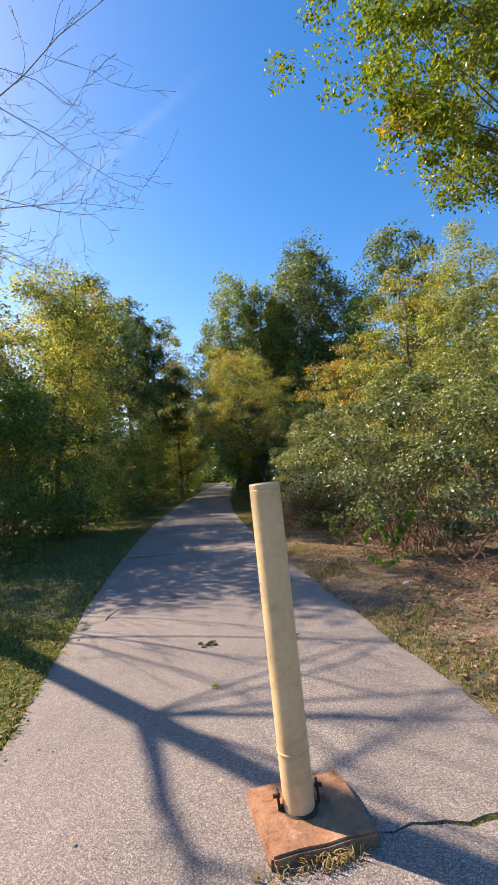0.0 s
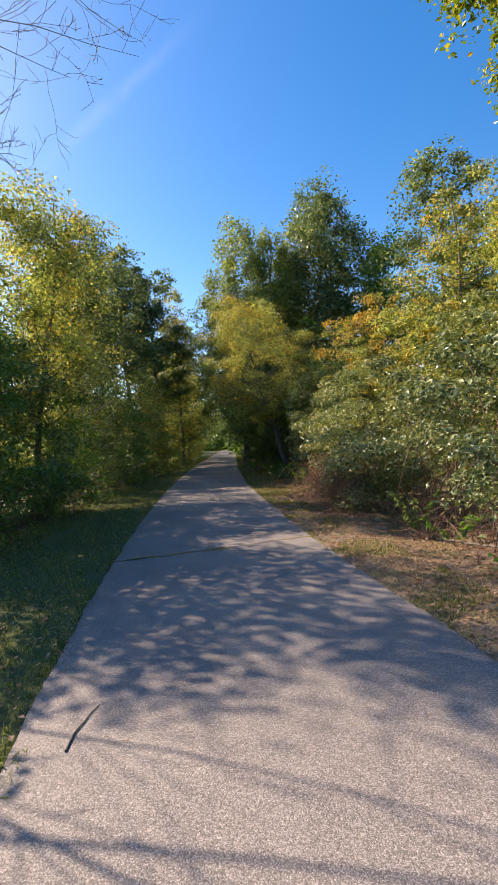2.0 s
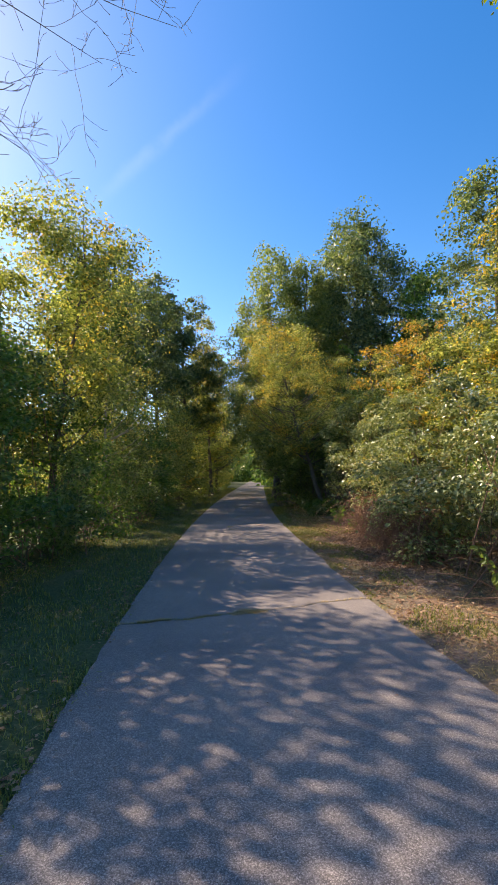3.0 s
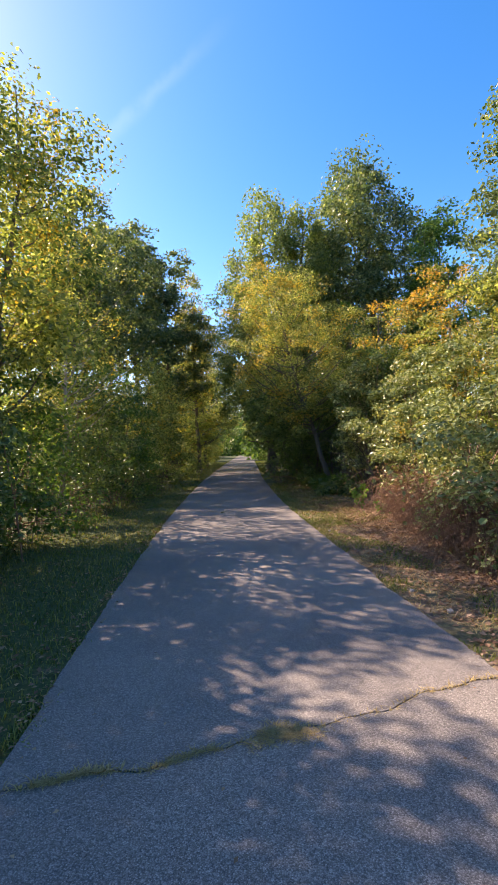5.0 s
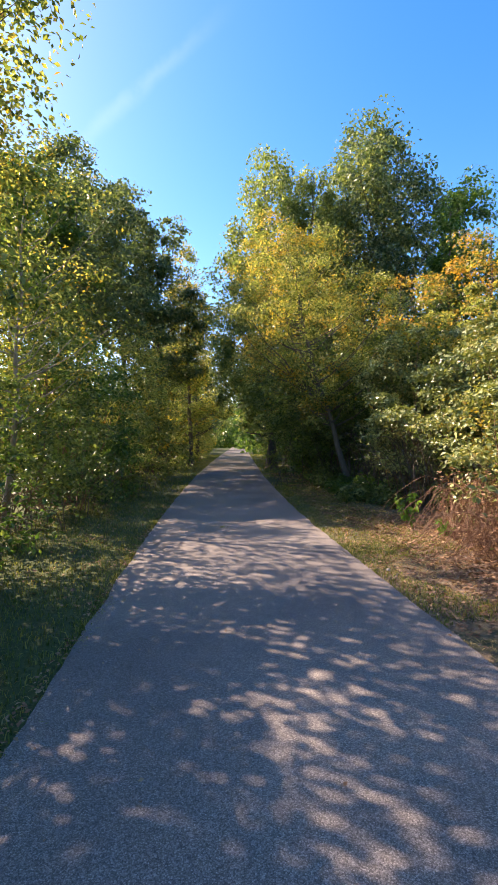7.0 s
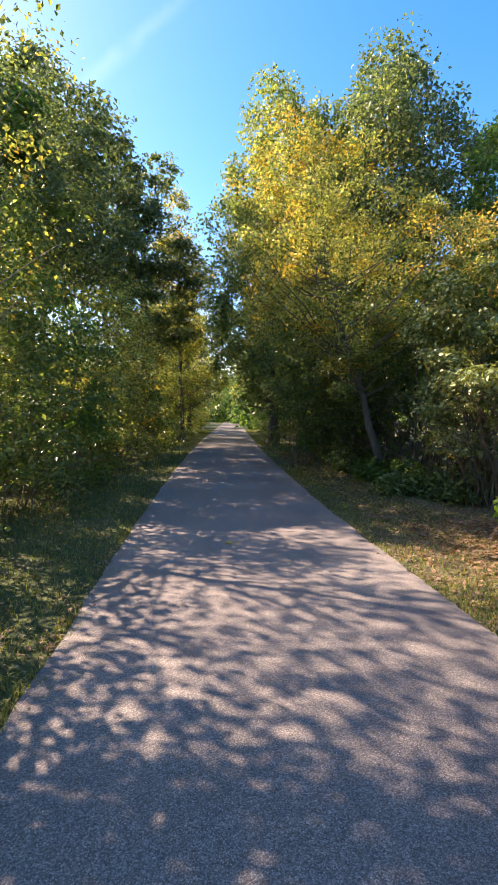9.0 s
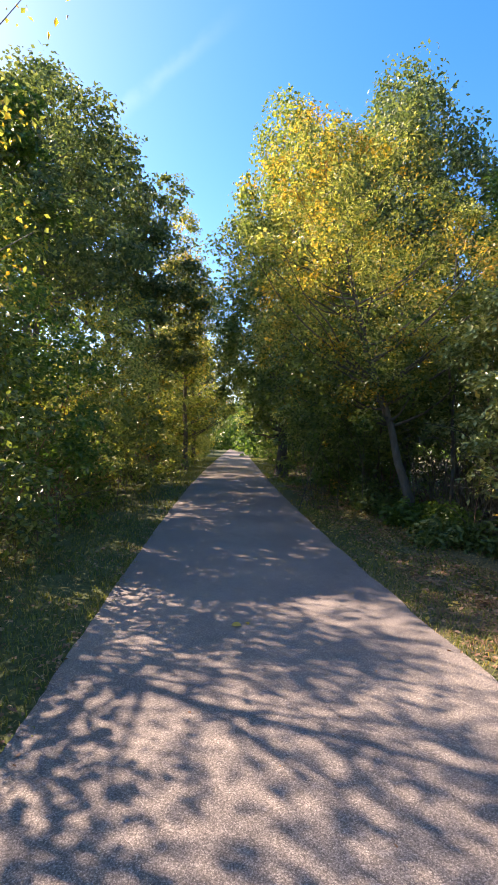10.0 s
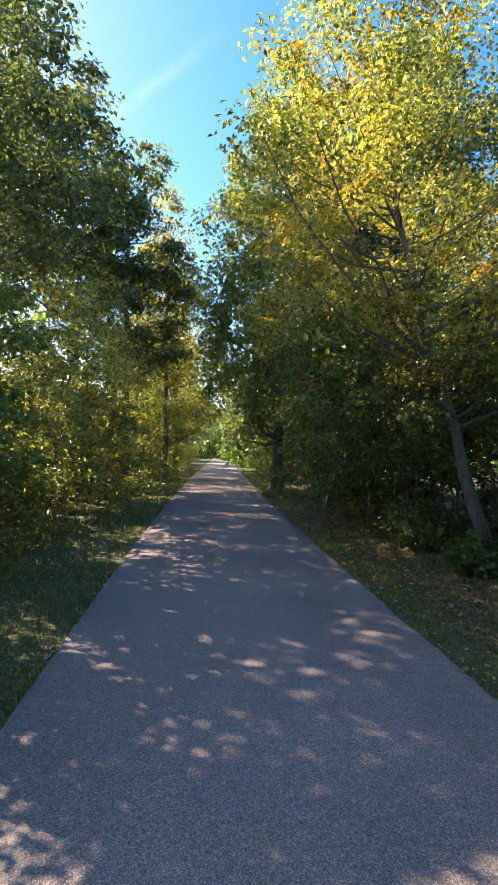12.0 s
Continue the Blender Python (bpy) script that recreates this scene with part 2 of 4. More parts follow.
M["stone"] = plain_mat("grey_stone", [(0.3, (0.20, 0.18, 0.17)), (0.7, (0.45, 0.42, 0.40))], 10, 0.9, 0.5)

# ---- mesh helpers ----


def mesh_np(name, verts, faces, mat, parent=None, label=""):
    """One mesh object from arrays of corners and of triangles or quads."""
    verts, faces = np.asarray(verts, np.float32), np.asarray(faces, np.int32)
    me = bpy.data.meshes.new(name)
    k = faces.shape[1]
    me.vertices.add(len(verts))
    me.vertices.foreach_set("co", verts.ravel())
    me.loops.add(faces.size)
    me.loops.foreach_set("vertex_index", faces.ravel())
    me.polygons.add(len(faces))
    me.polygons.foreach_set("loop_start", np.arange(0, faces.size, k, dtype=np.int32))
    me.update(calc_edges=True)
    me.validate()
    if k == 3:
        me.shade_flat()
    me.materials.append(mat)
    ob = new(name, me)
    if parent:
        ob.parent = parent
    if label:
        ob["label"] = label
    return ob


def part(name, bm, material, parent=None, label="", smooth=False):
    me = bpy.data.meshes.new(name)
    bm.to_mesh(me)
    bm.free()
    me.materials.append(material)
    if smooth:
        for p in me.polygons:
            p.use_smooth = True
    ob = new(name, me)
    if parent:
        ob.parent = parent
    if label:
        ob["label"] = label
    return ob


def tubes(paths, sides=6):
    """Tapered round limbs: a list of (points, radii); returns corners and quads."""
    vs, fs, o = [], [], 0
    ang = np.linspace(0, 2 * np.pi, sides, endpoint=False)
    for pts, rad in paths:
        pts, rad = np.asarray(pts, float), np.asarray(rad, float)
        d = np.gradient(pts, axis=0)
        d /= np.linalg.norm(d, axis=1)[:, None] + 1e-9
        side = np.cross(d, np.where(np.abs(d[:, 2:3]) > 0.9, (1.0, 0, 0), (0, 0, 1.0)))
        side /= np.linalg.norm(side, axis=1)[:, None] + 1e-9
        up = np.cross(side, d)
        ring = pts[:, None] + rad[:, None, None] * (np.cos(ang)[None, :, None] * side[:, None] + np.sin(ang)[None, :, None] * up[:, None])
        vs.append(ring.reshape(-1, 3))
        m = len(pts)
        i, j = np.meshgrid(np.arange(m - 1), np.arange(sides), indexing="ij")
        a, b = i * sides + j, i * sides + (j + 1) % sides
        fs.append(np.stack([a, b, b + sides, a + sides], -1).reshape(-1, 4) + o)
        o += m * sides
    return np.concatenate(vs), np.concatenate(fs)


def leaf_arrays(rng, at, size, up=0.5, out=None, wide=0.62, full=False):
    """A folded leaf at each place: corners and triangles."""
    n = len(at)
    nrm = rng.normal(size=(n, 3))
    nrm[:, 2] += up * 2.0
    if out is not None:
        nrm += out * 0.9
    nrm /= np.linalg.norm(nrm, axis=1)[:, None]
    t = rng.normal(size=(n, 3))
    t[:, 2] -= 0.5
    t -= nrm * (t * nrm).sum(1)[:, None]
    t /= np.linalg.norm(t, axis=1)[:, None] + 1e-9
    s = np.cross(nrm, t)
    L = (size * rng.uniform(0.6, 1.35, n))[:, None]
    W = L * wide * 0.5
    lift = nrm * L * 0.12
    if full:
        v = np.stack([at, at + t * L * 0.3 + s * W + lift, at + t * L * 0.68 + s * W * 0.8 + lift, at + t * L - lift, at + t * L * 0.68 - s * W * 0.8 + lift, at + t * L * 0.3 - s * W + lift], 1)
        f = np.array([(0, 1, 2), (0, 2, 3), (0, 3, 4), (0, 4, 5)])
    else:
        v = np.stack([at, at + t * L * 0.45 + s * W + lift, at + t * L, at + t * L * 0.45 - s * W + lift], 1)
        f = np.array([(0, 1, 2), (0, 2, 3)])
    k = v.shape[1]
    faces = (f[None] + (np.arange(n) * k)[:, None, None]).reshape(-1, 3)
    return v.reshape(-1, 3), faces


PROFILES = {
    "round": lambda u: np.sin(np.pi * np.clip(u, 0.02, 0.99) ** 0.85) ** 0.6,
    "tall": lambda u: np.sin(np.pi * np.clip(u, 0.02, 0.97) ** 0.75) ** 0.45 * (1.0 - 0.25 * u),
    "mound": lambda u: np.sqrt(np.clip(1.0 - u ** 2.4, 0.02, 1)),
    "dome": lambda u: np.sqrt(np.clip(1.0 - u ** 2.2, 0.02, 1)) * (0.70 + 0.30 * np.minimum(1, u / 0.35)),
}


def plant(name, label, category, x, y, h, r, mat, bark="bark", shape="round", base=0.25, clusters=90, per=70, leaf=0.11,
          cl=0.5, seed=1, trunk=0.12, lean=(0, 0), inner=0.35, stretch=1.0, full=False, limbs=26, stems=1, group="", up=0.5, flat=0.75):
    """A tree or shrub: trunk or stems, limbs, and a crown of leaves held in uneven clusters."""
    rng = np.random.default_rng(seed)
    leaf, per = leaf * 0.86, per * 1.1
    root = new(name)
    root.location = (x, y, 0)
    tagged(root, label, category, group)
    f = PROFILES[shape]
    u = rng.random(clusters * 3)
    keep = rng.random(clusters * 3) < (f(u) / f(u).max()) ** 1.3
    u = u[keep][:clusters]
    n = len(u)
    th = rng.random(n) * 2 * np.pi
    lobes = 1 + 0.22 * np.sin(th * 3 + rng.random() * 6) + 0.15 * np.sin(th * 5 + u * 9 + rng.random() * 6) + 0.2 * np.sin(th * 7 + 4 * u + seed) * np.sin(u * 15 + seed * 1.7)
    rad = r * f(u) * lobes * (inner + (1 - inner) * rng.random(n) ** 0.5)
    z = h * base + u * h * (1 - base)
    tx, ty = lean[0] * (z / h), lean[1] * (z / h)
    cen = np.stack([rad * np.cos(th) * stretch + tx, rad * np.sin(th) + ty, z], 1)
    # wood
    paths = []
    if stems == 1:
        zz = np.linspace(-0.1, h * 0.93, 12)
        wob = np.cumsum(rng.normal(size=(12, 2)) * 0.025 * h / 12 ** 0.5, axis=0)
        wob -= wob[0]
        pts = np.stack([lean[0] * zz / h + wob[:, 0], lean[1] * zz / h + wob[:, 1], zz], 1)
        tv, tf = tubes([(pts, trunk * (1 - 0.9 * np.linspace(0, 1, 12)) * (1 + 0.5 * np.exp(-zz * 3)))], 9)
        tr = mesh_np("trunk", tv, tf, M[bark], root)
        for p in tr.data.polygons:
            p.use_smooth = True
        for i in rng.choice(n, min(limbs, n), replace=False):
            zs = max(h * 0.12, cen[i, 2] - 0.6 * np.hypot(cen[i, 0] - tx[i], cen[i, 1] - ty[i]) - 0.1)
            k = np.interp(zs, zz, np.arange(12))
            s = np.array([np.interp(k, np.arange(12), pts[:, 0]), np.interp(k, np.arange(12), pts[:, 1]), zs])
            w = np.linspace(0, 1, 6)[:, None]
            line = s + (cen[i] - s) * w + rng.normal(size=(6, 3)) * 0.05 * w * (1 - w * 0.5) * r * 0.6
            line[:, 2] -= 0.08 * r * np.sin(np.pi * w[:, 0])
            r0 = trunk * (1 - 0.85 * zs / h) * 0.45
            paths.append((line, r0 * (1 - 0.8 * w[:, 0])))
    else:
        for i in rng.choice(n, min(limbs + stems, n), replace=False):
            s = np.array([rng.normal() * r * 0.28, rng.normal() * r * 0.28, -0.05])
            w = np.linspace(0, 1, 6)[:, None]
            line = s + (cen[i] - s) * w + rng.normal(size=(6, 3)) * 0.06 * w * r * 0.5
            line[:, 2] += 0.12 * r * np.sin(np.pi * w[:, 0])
            paths.append((line, trunk * (1 - 0.75 * w[:, 0]) * rng.uniform(0.4, 1)))
    if paths:
        bv, bf = tubes(paths, 5)
        tagged(mesh_np("limb_mass", bv, bf, M[bark], root), kind="stuff")
    # leaves
    cnt = (per * rng.uniform(0.4, 1.6, n)).astype(int)
    idx = np.repeat(np.arange(n), cnt)
    d = rng.normal(size=(len(idx), 3))
    d /= np.linalg.norm(d, axis=1)[:, None]
    rr = rng.random(len(idx))[:, None] ** 0.4 * (cl * rng.uniform(0.6, 1.5, n))[idx][:, None]
    d[:, 2] = np.where(rng.random(len(idx)) < 0.8, np.abs(d[:, 2]), d[:, 2])
    spot = cen[idx] + d * rr * (1, 1, flat)
    spot[:, 2] = np.maximum(spot[:, 2], 0.05 + 0.1 * rng.random(len(idx)))
    lv, lf = leaf_arrays(rng, spot, leaf, up, d, 0.62, full)
    tagged(mesh_np("crown", lv, lf, M[mat], root), kind="stuff")
    return root


# ---- the path and the ground ----
EDGE_Y = np.array([-30, -6, 0, 2.9, 4, 6, 8, 10, 12, 15, 19, 24, 30, 40, 56, 80, 130])
EDGE_L = np.array([3.6, -0.2, -1.0, -1.48, -1.75, -2.07, -2.4, -2.65, -2.88, -3.2, -3.56, -3.92, -4.28, -4.75, -5.35, -6.1, -7.7])
EDGE_R = np.array([7.4, 3.0, 1.85, 1.32, 1.15, 0.86, 0.52, 0.18, -0.01, -0.34, -0.76, -1.08, -1.4, -1.75, -2.3, -3.1, -4.7])


def edge(y, side):
    """x of the left (-1) or right (1) edge of the path at y, smoothed."""
    y = np.asarray(y, float)
    e = EDGE_L if side < 0 else EDGE_R
    return sum(np.interp(y + k, EDGE_Y, e) for k in (-1.5, -0.75, 0, 0.75, 1.5)) / 5


def crack_line(w):
    """The crack right across the path, by the share of its width from the left."""
    return 9.0 + 0.72 * w + 0.3 * w ** 2 + 0.028 * np.sin(w * 17) + 0.018 * np.sin(w * 41 + 1) + 0.006 * np.sin(w * 97)


def crack_near(w):
    return 1.64 + 0.54 * w + 0.018 * np.sin(w * 19 + 2) + 0.012 * np.sin(w * 47) + 0.008 * np.sin(w * 113)


def path_sheet(name, start, end, ys):
    """A stretch of asphalt between two cross lines, with ragged edges and thickness."""
    ws = np.linspace(0, 1, 61)
    rng = np.random.default_rng(5)
    rows = []
    for y in ys:
        rows.append(y * np.ones_like(ws))
    rows = np.array(rows)
    rows[0], rows[-1] = start(ws), end(ws)
    if len(ys) > 4:
        rows[1:-1] = np.clip(rows[1:-1], rows[0] + 0.01, rows[-1] - 0.01)
    xl, xr = edge(rows, -1), edge(rows, 1)
    rag = np.vectorize(lambda a, b: noise.noise((a * 1.3, b, 0)) * 0.035 + noise.noise((a * 4.5, b, 3)) * 0.014 + noise.noise((a * 11, b, 5)) * 0.014)
    xl, xr = xl + rag(rows[:, :1], 1.0), xr + rag(rows[:, :1], 7.0)
    xs = xl + (xr - xl) * ws
    zs = 0.022 + 0.018 * (1 - (2 * ws - 1) ** 2) * np.ones_like(rows)
    m, k = rows.shape
    top = np.stack([xs, rows, zs], -1).reshape(-1, 3)
    i, j = np.meshgrid(np.arange(m - 1), np.arange(k - 1), indexing="ij")
    a = (i * k + j).ravel()
    f = np.stack([a, a + 1, a + 1 + k, a + k], 1)
    loop = np.concatenate([np.arange(k), np.arange(2 * k - 1, m * k, k), np.arange(m * k - 2, (m - 1) * k - 1, -1), np.arange((m - 2) * k, 0, -k)])
    low = top[loop] - (0, 0, 0.08)
    b = m * k + np.arange(len(loop))
    wall = np.stack([loop, b, np.roll(b, -1), np.roll(loop, -1)], 1)
    ob = mesh_np(name, np.concatenate([top, low]), np.concatenate([f, wall]), M["asphalt"])
    ob.data.shade_flat()
    return tagged(ob, "weathered grey asphalt path, cracked and sprinkled with leaves", "path", kind="structure")


path_sheet("pavement_1", lambda w: -20 + 0 * w, lambda w: crack_near(w) - 0.035 * np.clip(w * 4 - 2.4, 0, 1), np.linspace(-20, 1.9, 60))
path_sheet("pavement_2", lambda w: crack_near(w) + 0.010 * np.clip(w * 4 - 2.4, 0, 1), lambda w: crack_line(w) - 0.006, np.linspace(2.2, 9.5, 150))
path_sheet("pavement_3", lambda w: crack_line(w) + 0.006, lambda w: 120 + 0 * w, np.concatenate([np.linspace(9.5, 30, 300), np.linspace(30.5, 120, 120)]))

gx = np.concatenate([[-2500, -600, -150, -60], np.arange(-30, -8, 1.0), np.arange(-8, 8, 0.22), np.arange(8, 31, 1.0), [60, 150, 600, 2500]])
gy = np.concatenate([[-2500, -600, -150, -60], np.arange(-25, -2, 1.0), np.arange(-2, 30, 0.22), np.arange(30, 131, 1.5), [200, 600, 2500]])
GX, GY = np.meshgrid(gx, gy)


def ground_z(x, y):
    """Uneven verges, a little below the asphalt beside it."""
    x, y = np.asarray(x, float), np.asarray(y, float)
    off = np.maximum(edge(y, -1) - x, x - edge(y, 1))
    bumps = 0.035 * np.sin(x * 2.1 + 0.7 * y) * np.sin(y * 1.7 - x) + 0.02 * np.sin(x * 5.3 + y * 4.1)
    return np.where(off < 0, -0.03, 0.0 + bumps * np.clip(off, 0, 1) + 0.03 * np.clip(off - 1.0, 0, 3))


GZ = ground_z(GX, GY)
gi, gj = np.meshgrid(np.arange(len(gy) - 1), np.arange(len(gx) - 1), indexing="ij")
ga = (gi * len(gx) + gj).ravel()
ground = mesh_np("ground", np.stack([GX, GY, GZ], -1).reshape(-1, 3), np.stack([ga, ga + 1, ga + 1 + len(gx), ga + len(gx)], 1), M["ground"])
for gp in ground.data.polygons:
    gp.use_smooth = True
tagged(ground, "earth verge with patchy grass and leaf litter", "ground", kind="structure")


# ---- bollard ----
def lathe(profile, sides=28):
    bm = bmesh.new()
    rings = [[bm.verts.new((r * math.cos(2 * math.pi * k / sides), r * math.sin(2 * math.pi * k / sides), z)) for k in range(sides)] for r, z in profile]
    for a, b in zip(rings, rings[1:]):
        for k in range(sides):
            bm.faces.new((a[k], a[(k + 1) % sides], b[(k + 1) % sides], b[k]))
    bm.faces.new(rings[-1])
    bm.faces.new(rings[0][::-1])
    return bm


def box_bm(sx, sy, sz, bevel=0.006, at=(0, 0, 0)):
    bm = bmesh.new()
    bmesh.ops.create_cube(bm, size=1)
    bmesh.ops.scale(bm, vec=(sx, sy, sz), verts=bm.verts)
    bmesh.ops.bevel(bm, geom=bm.edges[:], offset=bevel, segments=2, affect="EDGES")
    bmesh.ops.translate(bm, vec=at, verts=bm.verts)
    return bm


def bollard():
    slab = box_bm(0.44, 0.41, 0.13, 0.01)
    bmesh.ops.subdivide_edges(slab, edges=slab.edges[:], cuts=3, use_grid_fill=True)
    for v in slab.verts:
        v.co += Vector((noise.noise(v.co * 9), noise.noise(v.co * 9 + Vector((5, 0, 0))), noise.noise(v.co * 11))) * 0.008
    sl = part("footing_slab", slab, M["slab"])
    sl.matrix_world = pose(0.163, 2.078, 0.025, 0, 0, 14.5)
    tagged(sl, "square rust-stained concrete footing set in the asphalt", "footing")
    root = new("bollard")
    root.matrix_world = pose(0.128, 2.085, 0.09, 0.8, -3.0, 0)
    tagged(root, "cream painted steel pipe bollard standing on a footing", "bollard")
    r = 0.067
    part("post", lathe([(r, -0.02), (r, -0.015), (r, 0.235), (r, 1.33), (r, 1.343), (r * 0.99, 1.346)], 40), M["post"], root, smooth=True)
    part("seam", lathe([(r + 0.001, 0.238), (r + 0.003, 0.241), (r + 0.003, 0.246), (r + 0.001, 0.249)]), M["post"], root, "pale weld seam round the pipe")
    part("cap", lathe([(r * 0.995, 1.347), (r * 0.995, 1.366), (r * 0.96, 1.370), (r * 0.5, 1.372), (0.004, 1.373)], 40), M["post"], root, "closed cream steel cap")
    part("collar", lathe([(r + 0.012, -0.012), (r + 0.012, 0.004), (r + 0.008, 0.008), (r + 0.002, 0.009)]), M["rust"], root, "rusty steel collar")
    for s in (-1, 1):
        ear = box_bm(0.010, 0.05, 0.085, 0.004, (s * (r + 0.018), 0.02 + 0.02 * s, 0.035))
        e = part("hinge_ear", ear, M["rust"], root, "dark rusty steel bracket")
        pin = lathe([(0.009, -0.016), (0.009, 0.014), (0.006, 0.017)], 10)
        bmesh.ops.rotate(pin, matrix=Matrix.Rotation(radians(90), 3, "Y"), verts=pin.verts)
        bmesh.ops.translate(pin, vec=(s * (r + 0.024), 0.02 + 0.02 * s, 0.055), verts=pin.verts)
        part("bolt", pin, M["rust"], e)


bollard()

# ---- trees and shrubs on the right ----
R_SHRUBS = [
    # x, y, height, radius, leaf kind
    (3.8, 6.4, 2.6, 1.5, "hedge_dark"), (5.6, 7.8, 4.4, 2.0, "hedge"), (3.0, 8.5, 3.2, 1.5, "hedge_dark"), (4.6, 10.4, 4.2, 1.9, "hedge"),
    (2.7, 10.8, 3.3, 1.4, "hedge_dark"), (6.6, 11.0, 6.4, 2.3, "hedge"), (2.45, 12.9, 3.0, 1.4, "hedge"), (4.6, 13.6, 4.6, 2.0, "hedge"),
    (2.3, 15.0, 3.3, 1.35, "hedge"), (2.6, 16.7, 4.0, 1.5, "hedge"), (1.75, 16.1, 2.3, 0.75, "hedge"), (1.7, 14.1, 2.1, 0.7, "hedge"), (1.75, 12.5, 1.9, 0.65, "hedge"), (7.2, 14.4, 9.0, 2.4, "ygreen"), (5.0, 17.2, 5.6, 2.1, "ygreen"),
    (3.4, 20.0, 4.2, 1.7, "hedge"), (2.9, 22.6, 4.4, 1.5, "hedge"), (5.4, 21.5, 6.4, 2.2, "ygreen"), (2.3, 21.4, 4.2, 1.25, "hedge"), (1.8, 20.2, 2.8, 1.0, "hedge"),
]
for k, (x, y, h, r, kind) in enumerate(R_SHRUBS):
    plant("vine_shrub", "tangled vine-covered shrub with olive and yellowing leaves" if kind != "hedge_dark" else "dense dark green shrub with tangled stems", "shrub",
          x, y, h, r, kind, "twig", "dome", 0.04 if y < 7 or 11.6 < y < 19 else 0.14 if x < 3.5 and y < 12 else 0.28, int(20 * r * h / 4) + 5, 270 if y < 11.5 else 240, 0.08 if y < 17 else 0.1, 0.38, 100 + k, 0.018, (0, 0), 0.62, 1.0, False, 14, 6, "vine thicket", 0.6, 0.62)

plant("yellow_tree", "young tree with a leaning trunk and bright yellow autumn leaves", "tree", 1.0, 23.2, 7.8, 2.4, "yellow", "bark", "round", 0.30, 200, 160, 0.078, 0.42, 7, 0.09, (-2.0, 0.4), 0.3, 1.0, False, 60)
plant("yellow_tree", "young tree with yellow and green autumn leaves beside the path", "tree", 0.8, 27.5, 9.0, 2.7, "yellow", "bark", "round", 0.12, 150, 85, 0.12, 0.45, 8, 0.05, (-0.8, 0), 0.3)
plant("spreading_shrub", "tall dark green shrub leaning out over the path", "shrub", 0.5, 25.4, 4.6, 2.4, "shady", "bark", "round", 0.22, 150, 110, 0.11, 0.42, 61, 0.012, (0, 0), 0.35, 1.0, False, 20, 8)
plant("spreading_shrub", "tall dark green shrub over a shaded hollow", "shrub", 2.6, 23.8, 4.8, 2.2, "shady", "bark", "round", 0.34, 150, 110, 0.11, 0.42, 62, 0.012, (0, 0), 0.35, 1.0, False, 20, 8)
plant("orange_tree", "vine-clad tree with orange-brown autumn leaves", "tree", 6.2, 25.5, 8.8, 2.1, "orange", "bark", "round", 0.15, 120, 80, 0.13, 0.5, 9, 0.12, (0, 0), 0.4)
plant("orange_tree", "vine-clad tree with orange and green leaves", "tree", 4.9, 29.5, 8.8, 1.9, "orange", "bark", "round", 0.15, 110, 80, 0.14, 0.5, 10, 0.12, (0, 0), 0.4)
plant("yellow_tree", "tall tree with yellow and olive leaves above the thicket", "tree", 9.2, 19.0, 10.5, 3.0, "ygreen", "bark", "round", 0.2, 170, 80, 0.13, 0.55, 11, 0.16, (0, 0), 0.4)
plant("yellow_tree", "tree with golden and olive leaves above the thicket", "tree", 6.6, 17.6, 9.8, 2.1, "yellow", "bark", "round", 0.2, 130, 90, 0.12, 0.5, 63, 0.12, (0, 0), 0.35)
plant("tall_tree", "tall green tree yellowing at its crown", "tree", 7.2, 21.3, 12.8, 2.1, "poplar", "bark", "tall", 0.35, 150, 100, 0.16, 0.55, 12, 0.16)
plant("pale_tree", "tall tree with dense pale green foliage", "tree", -0.9, 35.0, 16.4, 3.0, "pine", "bark", "tall", 0.12, 380, 100, 0.20, 0.6, 13, 0.22, (0, 0), 0.35, 1.0, False, 50, 1, "", 0.3, 1.5)
plant("pale_tree", "tall tree with dense pale green foliage", "tree", 1.6, 35.8, 16.6, 2.3, "pine", "bark", "tall", 0.12, 280, 100, 0.20, 0.6, 14, 0.22, (0, 0), 0.35, 1.0, False, 50, 1, "", 0.3, 1.5)
plant("poplar", "tall open-crowned poplar with dark green leaves", "tree", 5.4, 38.0, 20.6, 3.9, "poplar", "bark", "round", 0.2, 380, 110, 0.25, 0.85, 15, 0.3, (0, 0), 0.15, 1.0, False, 60, 1, "", 0.4, 1.1)
plant("dark_tree", "dark green tree with a thin pointed crown", "tree", 8.2, 33.6, 13.6, 1.9, "deep", "bark", "tall", 0.2, 130, 75, 0.23, 0.6, 16, 0.16)
plant("dark_tree", "dark green tree with a thin pointed crown", "tree", 9.4, 34.5, 15.2, 2.4, "deep", "bark", "tall", 0.2, 150, 75, 0.23, 0.6, 17, 0.16)
plant("maple", "large maple with bright green and yellow leaves overhanging", "tree", 10.2, 13.6, 21.5, 5.0, "overhang", "bark", "round", 0.44, 520, 125, 0.17, 0.6, 18, 0.15, (0, 0), 0.4, 1.3, False, 60)

